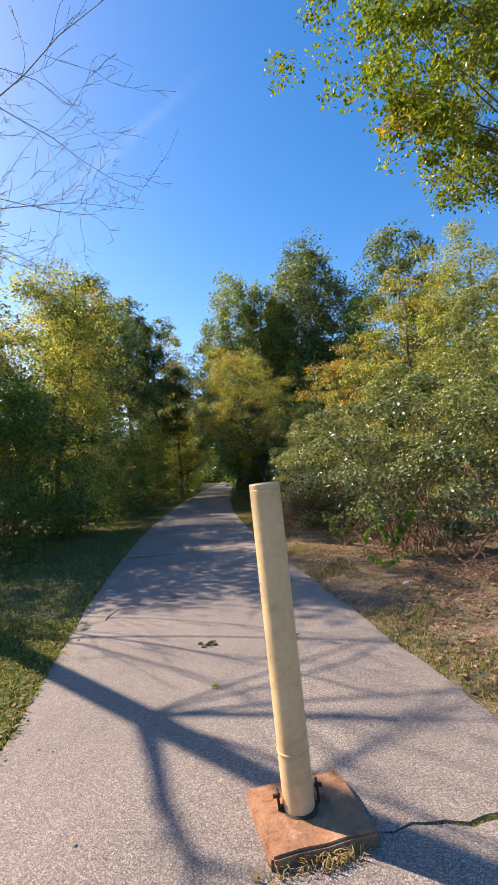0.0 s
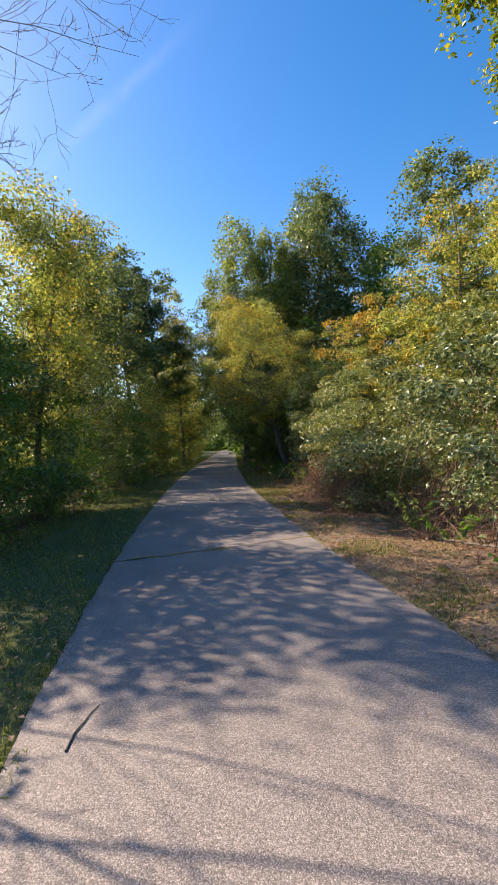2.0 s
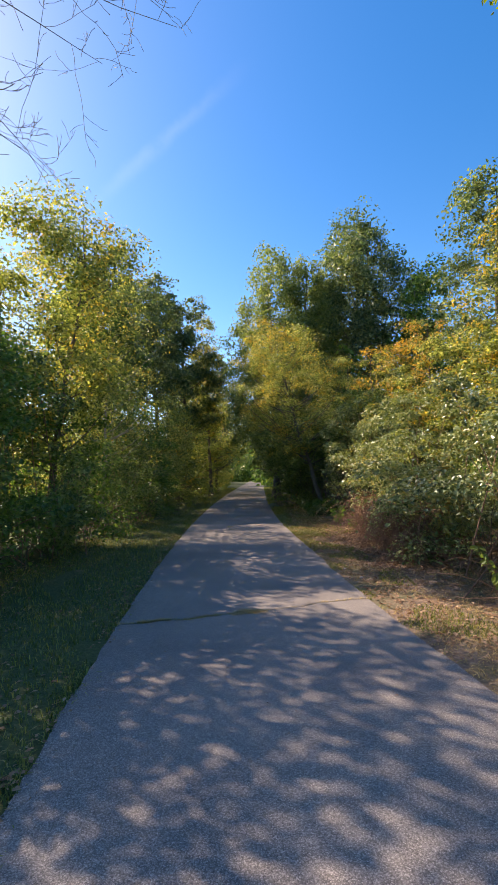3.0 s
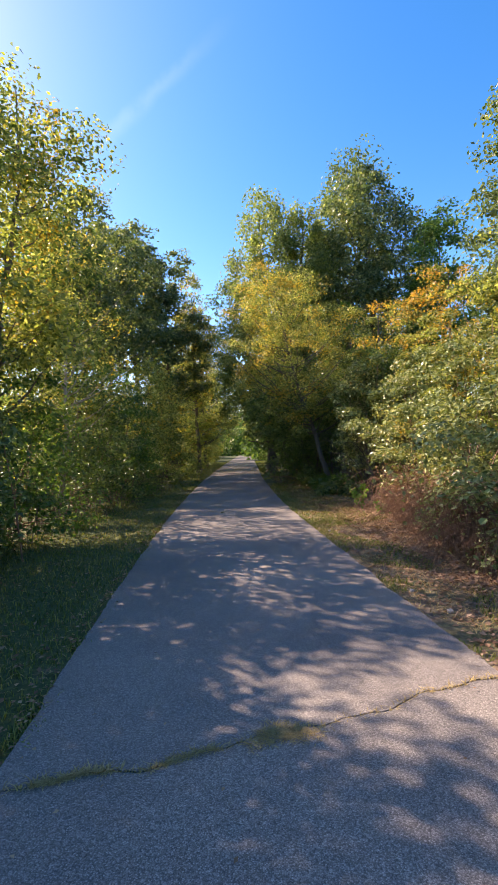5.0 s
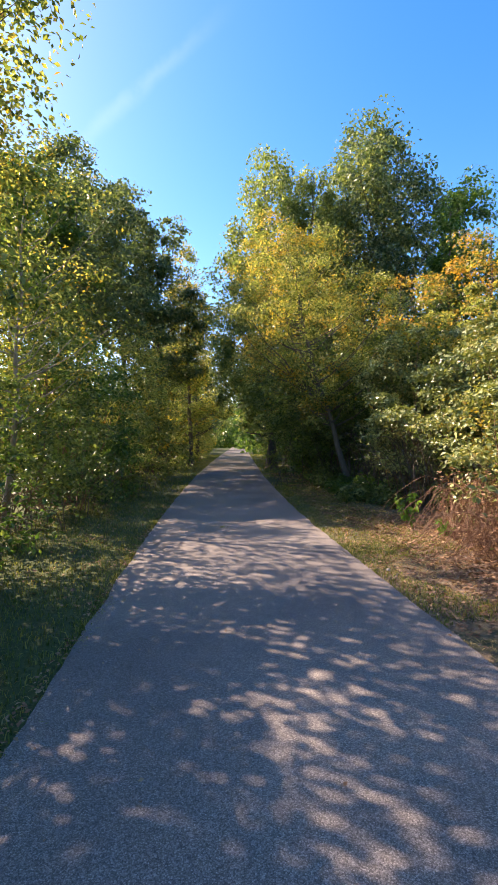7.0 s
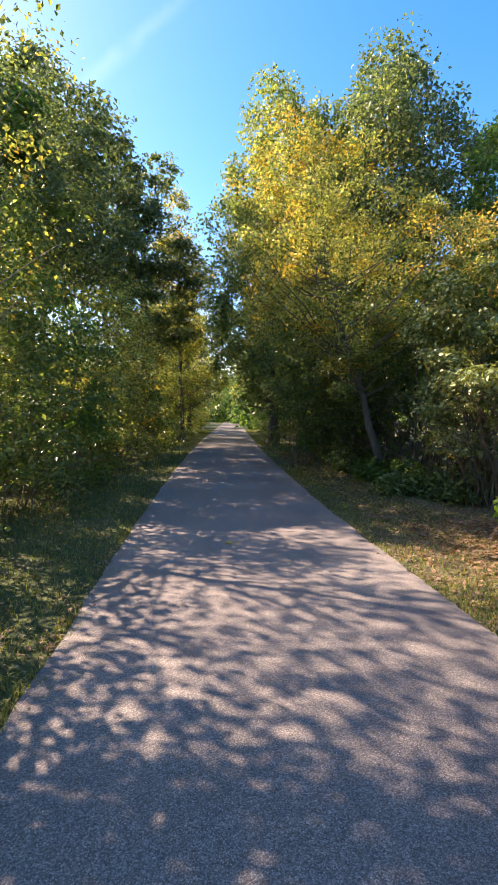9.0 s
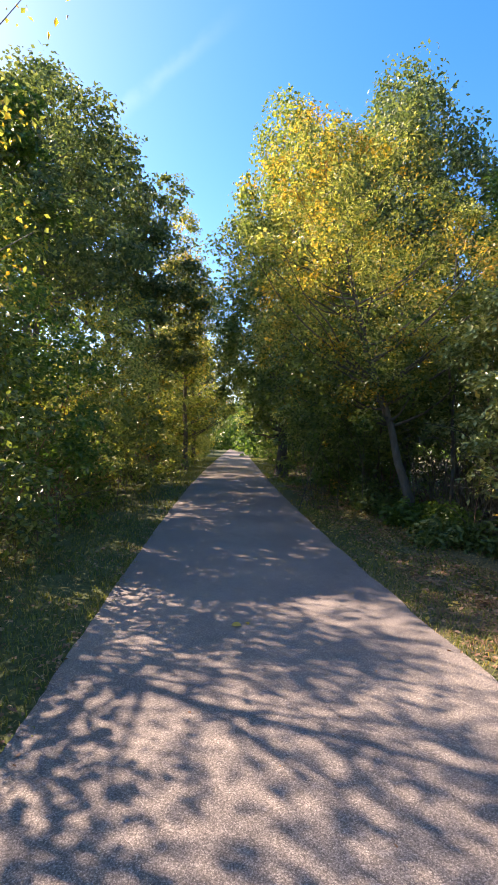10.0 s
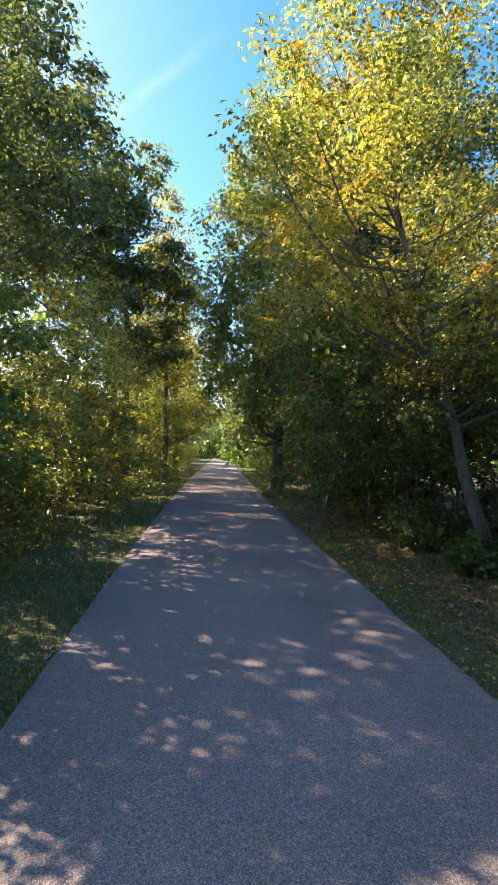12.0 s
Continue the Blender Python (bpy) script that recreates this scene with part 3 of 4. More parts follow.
# the thicket goes on along the right of the path
rng = np.random.default_rng(31)
for k, y in enumerate(np.arange(25.5, 62, 2.6)):
    e = float(edge(y, 1))
    plant("roadside_shrub", "leafy green shrub at the edge of the path", "shrub", e + 2.3 + rng.uniform(0, 0.5), y, rng.uniform(2.6, 4.2), 1.6, ["shady", "deep", "shady", "pine"][k % 4], "twig", "mound", 0.02, 44, 46, 0.17, 0.45, 200 + k, 0.02, (0, 0), 0.5, 1.0, False, 12, 6, "thicket right of path")
for k, (x, y, h, r) in enumerate([(3.5, 33, 9, 2.4), (0.4, 44, 13.5, 3.4), (1.0, 51, 13, 3.0), (0.2, 58, 12, 3.4), (3.6, 38.5, 12, 3.0), (7, 44, 15, 3.5), (12, 27, 12, 3.2), (14, 20, 12, 3.4), (13, 12, 11, 3.2), (10, 7, 8, 2.8), (16, 38, 17, 4), (5, 55, 16, 4), (-0.5, 66, 13, 3.2)]):
    plant("woodland_tree", "green woodland tree behind the thicket", "tree", x, y, h, r, ["deep", "poplar", "ygreen"][k % 3], "bark", "tall", 0.12, int(22 * r), 28, 0.40, 0.7, 300 + k, 0.16, (0, 0), 0.35, 1.0, False, 20)

# ---- trees and shrubs on the left ----
# the first shrub is added out of view to shade the near verge
L_SHRUBS = [(-6.2, 6.9, 3.4, 1.3), (-6.1, 8.5, 4.2, 1.5), (-5.8, 10.6, 4.7, 1.45), (-7.8, 12.2, 5.2, 1.9), (-6.0, 12.9, 4.6, 1.55), (-6.0, 15.3, 3.2, 1.45), (-6.2, 17.8, 2.6, 1.4), (-6.2, 20.0, 3.8, 1.5), (-6.4, 22.2, 4.5, 1.6), (-6.6, 24.4, 4.2, 1.6), (-6.9, 26.5, 4.4, 1.7)]
# past y 23 brighter leaf colours stand in for backlight
for k, (x, y, h, r) in enumerate(L_SHRUBS):
    plant("roadside_shrub", "dense green shrub standing in shade beside the path", "shrub", x, y, h, r, ["shady", "shady", "deep"][k % 3] if y < 23 else ["ygreen", "pine"][k % 2], "twig", "mound", 0.02, int(52 * r * h / 4), 104, 0.10, 0.45, 400 + k, 0.02, (0, 0), 0.5, 1.0, False, 16, 8, "thicket left of path")
for k, y in enumerate(np.arange(28, 64, 2.6)):
    e = float(edge(y, -1))
    plant("roadside_shrub", "leafy shrub along the shaded side of the path", "shrub", e - 2.2 - rng.uniform(0, 0.5), y, rng.uniform(3.4, 5.2), 1.6, ["ygreen", "pine", "ygreen"][k % 3], "twig", "mound", 0.02, 64 if y < 44 else 40, 52, 0.16, 0.45, 500 + k, 0.02, (0, 0), 0.5, 1.0, False, 12, 6, "thicket left of path")
plant("yellow_green_tree", "tree with yellow-green autumn leaves beside the path", "tree", -6.4, 15.2, 8.8, 1.8, "ygreen", "bark", "round", 0.2, 128, 200, 0.108, 0.7, 41, 0.1, (0.5, 0.4), 0.35, 1.0, False, 40)
plant("yellow_green_tree", "tree with olive and yellow leaves", "tree", -8.4, 14.2, 6.6, 1.9, "ygreen", "bark", "round", 0.2, 190, 85, 0.12, 0.5, 42, 0.1, (0, 0), 0.35)
plant("yellow_green_tree", "thin young tree with olive leaves, shading the path", "tree", -7.9, 11.4, 10.2, 2.0, "ygreen", "bark", "round", 0.3, 88, 130, 0.12, 0.72, 49, 0.08, (0, 0), 0.35)
# added at the margin of the view to throw shade over the near path
plant("yellow_green_tree", "thin young tree with olive leaves, shading the path", "tree", -8.0, 10.4, 7.2, 1.8, "ygreen", "bark", "round", 0.3, 62, 120, 0.12, 0.7, 53, 0.08, (0, 0), 0.35)
# added so that its crown shades the path near y 20
plant("green_tree", "dark green tree in a shaded wood", "tree", -7.9, 23.3, 6.8, 1.7, "ygreen", "bark", "round", 0.3, 100, 80, 0.13, 0.5, 54, 0.1)
# added for the dappled shade it drops on the path
plant("yellow_green_tree", "thin young tree with olive leaves, shading the path", "tree", -7.9, 18.7, 8.8, 1.7, "ygreen", "bark", "round", 0.5, 48, 90, 0.12, 0.7, 55, 0.05, (0, 0), 0.35)
plant("sparse_tree", "half-bare tree with a few yellow leaves on pale branches", "tree", -6.4, 18.6, 7.2, 1.8, "yellow", "bark_pale", "round", 0.25, 130, 26, 0.08, 0.5, 50, 0.065, (0.4, 0), 0.2, 1.0, False, 45)
# added as a shade caster for the path around y 18
plant("yellow_green_tree", "young olive-green tree added behind the shrubs to shade the path", "tree", -8.3, 21.2, 6.6, 1.5, "ygreen", "bark", "round", 0.35, 80, 80, 0.12, 0.5, 56, 0.06, (0, 0), 0.35)
plant("green_tree", "dark green tree in a shaded wood", "tree", -9.4, 24.8, 10.8, 2.1, "deep", "bark", "tall", 0.5, 120, 90, 0.17, 0.5, 43, 0.12)
plant("green_tree", "tall blue-green tree leaning out towards the path", "tree", -7.8, 26.4, 11.0, 2.3, "poplar", "bark", "tall", 0.47, 140, 90, 0.15, 0.55, 44, 0.14, (0.3, 0))
plant("dark_tree", "tall dark green conical tree", "tree", -10.6, 32.0, 15.6, 3.0, "poplar", "bark", "tall", 0.38, 220, 85, 0.22, 0.62, 45, 0.2, (0, 0), 0.25)
plant("dark_tree", "tall dark green tree with a dense crown", "tree", -9.0, 35.0, 15.6, 2.7, "poplar", "bark", "tall", 0.38, 190, 80, 0.23, 0.6, 46, 0.2, (0, 0), 0.4)
plant("dark_tree", "tall dark green tree with a dense crown", "tree", -6.9, 36.5, 14.8, 2.1, "poplar", "bark", "tall", 0.3, 160, 80, 0.22, 0.6, 51, 0.2, (0, 0), 0.4)
plant("yellow_tree", "slender tree turned yellow among dark ones", "tree", -5.7, 38.3, 13.2, 1.4, "yellow", "bark", "tall", 0.35, 120, 70, 0.17, 0.5, 47, 0.13, (0, 0), 0.4)
plant("green_tree", "green tree arching over the path", "tree", -6.2, 46, 12.5, 3.5, "poplar", "bark", "round", 0.22, 190, 75, 0.2, 0.65, 48, 0.15)
plant("green_tree", "green tree arching over the path", "tree", -6.0, 41, 9.0, 2.6, "ygreen", "bark", "round", 0.22, 130, 75, 0.18, 0.6, 52, 0.12)
for k, (x, y, h, r) in enumerate([(-13, 36, 9, 2.6), (-9, 50, 12, 3.0), (-10, 58, 13, 3.2), (-14, 45, 12, 3.2), (-8.5, 66, 13, 3.2), (-9.8, 82, 12, 3.2), (-10.5, 96, 14, 4), (0.4, 80, 13, 3.4), (-13, 84, 14, 4), (3, 92, 15, 4)]):
    plant("woodland_tree", "green woodland tree behind the thicket", "tree", x, y, h, r, ["deep", "ygreen", "poplar"][k % 3], "bark", "tall", 0.06, int(22 * r), 28, 0.40, 0.7, 600 + k, 0.16, (0, 0), 0.35, 1.0, False, 20)


for k, (x, y, h, r) in enumerate([(-8.6, 53, 10, 3.8), (-0.9, 61, 11, 4.0), (-10, 69, 11, 4.0), (0.2, 77, 11, 4.0), (-9.5, 86, 11, 4.2), (-0.4, 95, 12, 4.2)]):
    plant("arching_tree", "green tree arching over the far path", "tree", x, y, h, r, ["ygreen", "pine", "poplar"][k % 3], "bark", "round", 0.16, 105, 55, 0.32, 0.8, 900 + k, 0.14, (0, 0), 0.3, 1.0, False, 20)


def bare_tree():
    """A leafless tree off the path whose limbs reach over it."""
    rng = np.random.default_rng(77)
    root = new("bare_tree")
    root.location = (-6.3, 7.6, 0)
    tagged(root, "leafless grey tree with long bare limbs", "tree")
    limbs, twigs = [], []

    def grow(p, d, length, rad, depth, out, bend=0.1, kids=13):
        k = 9
        pts, q, v = [p], p.copy(), d / np.linalg.norm(d)
        for _ in range(k - 1):
            v = v + rng.normal(size=3) * bend
            v /= np.linalg.norm(v)
            q = q + v * length / (k - 1)
            pts.append(q.copy())
        pts = np.array(pts)
        out.append((pts, rad * np.linspace(1, 0.25, k)))
        if depth == 0:
            return
        for j in range(kids):
            f = rng.uniform(0.35, 1.0)
            at = np.array([np.interp(f * (k - 1), np.arange(k), pts[:, c]) for c in range(3)])
            nd = v * 0.75 + rng.normal(size=3) * 0.42 + (0.12, 0, 0.25)
            grow(at, nd, length * rng.uniform(0.12, 0.30), rad * (1 - 0.65 * f) * 0.55, depth - 1, twigs, 0.13, 5)

    trunk = np.array([(0, 0, -0.1), (0.12, -0.4, 1.2), (0.4, -1.12, 3.0), (0.62, -1.95, 4.55), (0.78, -2.35, 5.2), (1.3, -3.0, 7.0), (2.0, -3.4, 9.0)], float)
    tv, tf = tubes([(trunk, [0.17, 0.13, 0.11, 0.095, 0.08, 0.05, 0.025])], 10)
    mesh_np("trunk", tv, tf, M["bark_pale"], root)
    for start, to, rad in ((3, (4.0, 3.0, 6.0), 0.03), (4, (3.9, 3.2, 6.6), 0.028), (3, (3.2, 3.6, 7.2), 0.03), (4, (3.7, 3.3, 8.0), 0.028), (5, (3.1, 3.6, 8.7), 0.03), (5, (2.3, 3.2, 9.7), 0.03),
                           (3, (2.2, 2.6, 10.6), 0.04), (2, (-1.5, 1.5, 8), 0.05), (5, (4.2, -2.5, 9.5), 0.045), (5, (4.6, -4.4, 8.6), 0.045), (3, (3.2, -3.8, 6.6), 0.045),
                           (1, (2.6, -2.6, 4.6), 0.045), (2, (3.0, -1.0, 6.0), 0.045), (1, (2.8, 0.2, 4.8), 0.04), (5, (2.8, -5.2, 9.0), 0.04), (3, (0.1, -3.1, 5.5), 0.12), (3, (0.5, -0.6, 6.6), 0.09)):
        d = np.array(to) - trunk[start]
        grow(trunk[start], d, np.linalg.norm(d) * 0.95, rad * 0.45, 2, limbs)
    lv, lf = tubes(limbs, 6)
    tagged(mesh_np("limb_mass", lv, lf, M["bark_pale"], root), kind="stuff")
    wv, wf = tubes([(p, np.maximum(r, 0.0035)) for p, r in twigs], 4)
    tagged(mesh_np("twig_mass", wv, wf, M["bark_pale"], root), kind="stuff")


bare_tree()

for k, (x, y, h, r, kind) in enumerate([(-7.0, 28.6, 6.2, 1.3, "ygreen"), (-7.2, 31.2, 6.8, 1.3, "yellow"), (-7.1, 34.0, 6.6, 1.2, "ygreen"), (-6.9, 37.2, 7.4, 1.3, "pine")]):
    plant("young_tree", "slim young tree with yellowing leaves under tall trees", "tree", x, y, h, r, kind, "bark", "round", 0.3, 46, 60, 0.12, 0.5, 960 + k, 0.05, (0.5 - 0.2 * (k % 3), 0), 0.35, 1.0, False, 22, 1, "young trees left of path")


def far_woods():
    """The wood that closes the view all round, too far off to tell its trees apart."""
    rng = np.random.default_rng(91)
    spots = []
    for x0, y0, x1, y1, h in ((20, -15, 22, 130, 9), (-22, 25, -24, 130, 9), (-26, -30, -24, 25, 7), (-30, 122, 30, 126, 13), (26, -30, -28, -28, 10), (-8, 118, 6, 124, 12), (-14, 108, 0, 108, 7), (-0.3, 60, -4.6, 112, 4), (-9.0, 60, -13.5, 112, 4)):
        n = int(math.hypot(x1 - x0, y1 - y0) * (2.2 if abs(y1 - y0) > 20 else 5.0) * h)
        f, g = rng.random(n), rng.random(n)
        top = h * (0.75 + 0.25 * np.sin(f * 37) * np.sin(f * 91 + 2))
        spots.append(np.stack([x0 + (x1 - x0) * f + rng.normal(size=n) * (1.4 if h > 5 else 0.7), y0 + (y1 - y0) * f + rng.normal(size=n) * 1.4, g * top], 1))
    cen = np.concatenate(spots)
    idx = np.repeat(np.arange(len(cen)), 4)
    d = rng.normal(size=(len(idx), 3))
    spot = cen[idx] + d * 0.45
    spot[:, 2] = np.maximum(spot[:, 2], 0.1)
    lv, lf = leaf_arrays(rng, spot, 0.74, 0.5, d)
    tagged(mesh_np("far_woods", lv, lf, M["deep"]), "dense green woodland in the distance", "woods", kind="stuff")


far_woods()

for k, y in enumerate(np.arange(24.5, 46, 2.7)):
    plant("understorey_shrub", "sunlit yellow-green shrub under taller trees", "shrub", -8.9 - 0.6 * (k % 2), y, 3.3 + 0.6 * ((k * 7) % 3), 1.7, ["ygreen", "pine"][k % 2], "twig", "dome", 0.05, 70, 70, 0.13, 0.5, 700 + k, 0.02, (0, 0), 0.4, 1.0, False, 14, 6, "thicket left of path")

for k, (x, y, h, r) in enumerate([(1.5, 20.6, 0.5, 0.5), (1.25, 22.2, 0.4, 0.4), (3.9, 25.0, 3.2, 1.5), (1.0, 26.3, 1.7, 0.9), (2.5, 18.9, 1.5, 0.9), (0.8, 28.2, 1.8, 0.9), (0.75, 21.2, 0.3, 0.35), (0.8, 22.9, 0.35, 0.4), (0.6, 24.6, 0.6, 0.5), (4.4, 22.6, 3.0, 1.5), (0.55, 26.4, 2.3, 1.1), (2.4, 26.4, 2.6, 1.2), (0.5, 29.6, 2.4, 1.2), (4.9, 26.6, 4.6, 1.8), (5.6, 24.4, 4.2, 1.7), (3.6, 27.6, 3.6, 1.5)]):
    plant("low_shrub", "low dark green bush in the shaded hollow", "shrub", x, y, h, r, ["shady", "deep"][k % 2], "twig", "dome", 0.02, 26, 80, 0.10, 0.3, 800 + k, 0.01, (0, 0), 0.4, 1.0, False, 12, 6, "bushes in the hollow")

for k, y in enumerate(np.arange(25.5, 46, 2.5)):
    plant("understorey_tree", "sunlit yellow-green young tree behind the thicket", "tree", -11.6 - 0.9 * (k % 2), y, 3.0 + 0.6 * ((k * 5) % 3), 1.9, ["ygreen", "pine", "yellow"][k % 3], "bark", "dome", 0.05, 60, 52, 0.22, 0.65, 740 + k, 0.05, (0, 0), 0.4, 1.0, False, 10, 1, "thicket left of path")

# ---- verges: grass, litter, dead vines ----


def blades(name, label, rng, at, height, mat, width=0.006, curl=0.5):
    """Grass blades, two bent triangles each, as one sheet of stuff."""
    n = len(at)
    th = rng.random(n) * 2 * np.pi
    hh = height * rng.uniform(0.5, 1.4, n)
    lean = rng.uniform(0.1, 1.0, n) * curl * hh
    dx, dy = np.cos(th), np.sin(th)
    w = width * rng.uniform(0.6, 1.4, n)
    side = np.stack([-dy * w, dx * w, 0 * w], 1)
    mid = at + np.stack([dx * lean * 0.35, dy * lean * 0.35, hh * (0.6 if curl < 1.5 else 0.35)], 1)
    tip = at + np.stack([dx * lean, dy * lean, hh * max(0.22, 1 - 0.35 * curl)], 1)
    v = np.stack([at - side, at + side, mid + side * 0.7, mid - side * 0.7, tip], 1).reshape(-1, 3)
    f = np.array([(0, 1, 2), (0, 2, 3), (3, 2, 4)])
    faces = (f[None] + (np.arange(n) * 5)[:, None, None]).reshape(-1, 3)
    return tagged(mesh_np(name, v, faces, M[mat]), label, "grass", kind="stuff")


def scatter(rng, n, side, y0, y1, w0, w1, patch=0.0, power=1.0, scale=1.1, shift=0.0):
    """Places on a verge between w0 and w1 metres off the path's edge, kept where a cloud pattern lies over patch."""
    y = y0 + (y1 - y0) * rng.random(n) ** power
    off = w0 + (w1 - w0) * rng.random(n)
    x = edge(y, side) + side * off
    at = np.stack([x, y, ground_z(x, y)], 1)
    keep = np.array([noise.noise((a * scale + shift, b * scale, 1.7)) for a, b in zip(x, y)]) > patch
    return at[keep]


rng = np.random.default_rng(8)
blades("grass_verge", "short patchy green grass beside the asphalt path", rng, scatter(rng, 42000, -1, -0.5, 23, -0.04, 2.3, -0.42, 1.2), 0.055, "grass", 0.004, 1.1)
blades("grass_verge", "short patchy green grass beside the asphalt path", rng, scatter(rng, 10000, -1, 23, 60, -0.05, 2.4, -0.3), 0.08, "grass", 0.009)
blades("grass_verge", "thin grass and straw on a bare earth verge", rng, np.concatenate([scatter(rng, 22000, 1, 0.5, 17, -0.03, 0.9, 0.08, 1.1), scatter(rng, 14000, 1, 16, 25, -0.03, 1.5, -0.4)]), 0.05, "grass", 0.004, 1.3)
blades("dry_grass", "dry straw-coloured grass on the verge", rng, scatter(rng, 34000, 1, 1.5, 26, -0.05, 2.2, -0.25, 1.2, 0.9, 9), 0.05, "straw", 0.0035, 2.6)
blades("grass_verge", "thin grass along the far verge", rng, scatter(rng, 9000, 1, 24, 60, -0.03, 1.6, -0.1), 0.08, "grass", 0.009)
blades("dry_grass", "straw and thatch among the green grass", rng, scatter(rng, 14000, -1, 1.5, 26, -0.06, 2.6, 0.0, 1.2, 0.8, 4), 0.05, "straw", 0.0035, 2.2)


def litter(name, label, rng, at, size, mat):
    at = at + np.stack([0 * at[:, 0], 0 * at[:, 0], rng.uniform(0.004, 0.02, len(at))], 1)
    lv, lf = leaf_arrays(rng, at, size, 2.2, None, 0.7, False)
    return tagged(mesh_np(name, lv, lf, M[mat]), label, "leaf litter", kind="stuff")


litter("leaf_litter", "dry brown fallen leaves on bare earth", rng, scatter(rng, 14000, 1, 2, 19, 0.1, 3.2, -0.35, 1.1), 0.05, "litter")
litter("leaf_litter", "dry brown leaves scattered in the grass", rng, scatter(rng, 5000, -1, 2, 30, 0.0, 3.2, -0.1), 0.05, "litter")
litter("leaf_litter", "drift of pale brown leaves under the thicket", rng, scatter(rng, 7000, 1, 11.5, 19, 0.7, 2.2, -0.5, 1, 1.1, 3), 0.06, "litter")
litter("leaf_litter", "yellow leaves fallen beside the path", rng, scatter(rng, 1300, 1, 18, 36, 0.0, 2.2, -0.2, 1, 1.1, 5), 0.06, "fallen_yellow")
litter("leaf_litter", "brown leaf drift along the foot of the thicket", rng, scatter(rng, 4500, 1, 19, 32, 0.45, 1.5, -0.35, 1, 1.3, 8), 0.06, "litter")

blades("pine_straw", "brown straw and stalks strewn over bare earth", rng, scatter(rng, 16000, 1, 2, 20, 0.15, 3.4, -0.4, 1.1, 0.7, 2), 0.06, "litter", 0.004, 3.0)
rv2 = np.random.default_rng(44)
lv3 = np.stack([rv2.uniform(1.1, 2.0, 4200), rv2.uniform(12.2, 17.2, 4200), 1.0 * rv2.random(4200) ** 1.3 + 0.05], 1)
litter("leaf_litter", "withered brown leaves hanging in dry vines", rv2, lv3, 0.06, "litter")

litter("leaf_litter", "dry leaves and dirt gathered along the asphalt's edge", rng, scatter(rng, 2600, -1, 1.5, 24, -0.16, 0.10, 0.0, 1.1, 1.6, 7) + (0, 0, 0.03), 0.034, "litter")
litter("leaf_litter", "crumbs of dry leaf along the asphalt's edge", rng, scatter(rng, 2200, 1, 1.5, 24, -0.18, 0.10, 0.0, 1.1, 1.6, 12) + (0, 0, 0.03), 0.03, "litter")
blades("grass_verge", "tufts of grass growing over the asphalt's edge", rng, scatter(rng, 9000, -1, 0.5, 26, -0.10, 0.08, 0.08, 1.1, 2.2, 3), 0.075, "grass", 0.004, 1.2)

blades("grass_verge", "lush short green grass and clover in the sun", rng, scatter(rng, 30000, -1, 0.2, 5.2, -0.06, 1.7, -0.45, 0.9, 1.3, 6), 0.06, "grass", 0.006, 1.3)

# small pieces lying on the asphalt
ys = rng.uniform(1, 26, 260)
ws = rng.random(260)
xs = edge(ys, -1) + (edge(ys, 1) - edge(ys, -1)) * np.where(ws < 0.5, ws ** 2 * 2, 1 - (1 - ws) ** 2 * 2)
litter("leaf_litter", "tiny bits of dry leaf strewn over asphalt", rng, np.stack([xs, ys, 0 * xs + 0.036], 1), 0.022, "litter")

# grass growing in the cracks
wv = rng.random(5200)
thick = np.array([noise.noise((w * 7.0, 3.1, 0.4)) for w in wv])
wv = np.concatenate([wv[(thick > 0.3) | (rng.random(len(wv)) < 0.12)], rng.normal(0.485, 0.032, 2200)])
yv = crack_line(wv) + rng.normal(size=len(wv)) * np.where(np.abs(wv - 0.485) < 0.07, 0.035, 0.009) - np.where(np.abs(wv - 0.485) < 0.07, 0.045, 0)
xv = edge(yv, -1) + (edge(yv, 1) - edge(yv, -1)) * wv
blades("crack_grass", "dry yellow grass growing out of a crack", rng, np.stack([xv, yv, 0 * xv + 0.026], 1), 0.042, "straw", 0.0028, 1.6)
wv = rng.uniform(0.64, 1.0, 2600)
yv = crack_near(wv) - 0.014 + rng.normal(size=len(wv)) * 0.014
xv = edge(yv, -1) + (edge(yv, 1) - edge(yv, -1)) * wv
blades("crack_grass", "small green weeds in a crack of the asphalt", rng, np.stack([xv, yv, 0 * xv + 0.012], 1), 0.022, "grass", 0.003, 1.0)
gv = np.stack([np.concatenate([rng.uniform(-0.08, 0.4, 150), rng.normal(0.25, 0.05, 220)]), 1.83 + rng.normal(size=370) * 0.022, np.full(370, 0.03)], 1)
gv[:, 1] += (gv[:, 0] - 0.1) * 0.25
blades("footing_weeds", "dry weeds at the foot of a concrete footing", rng, gv, 0.05, "straw", 0.003, 1.0)


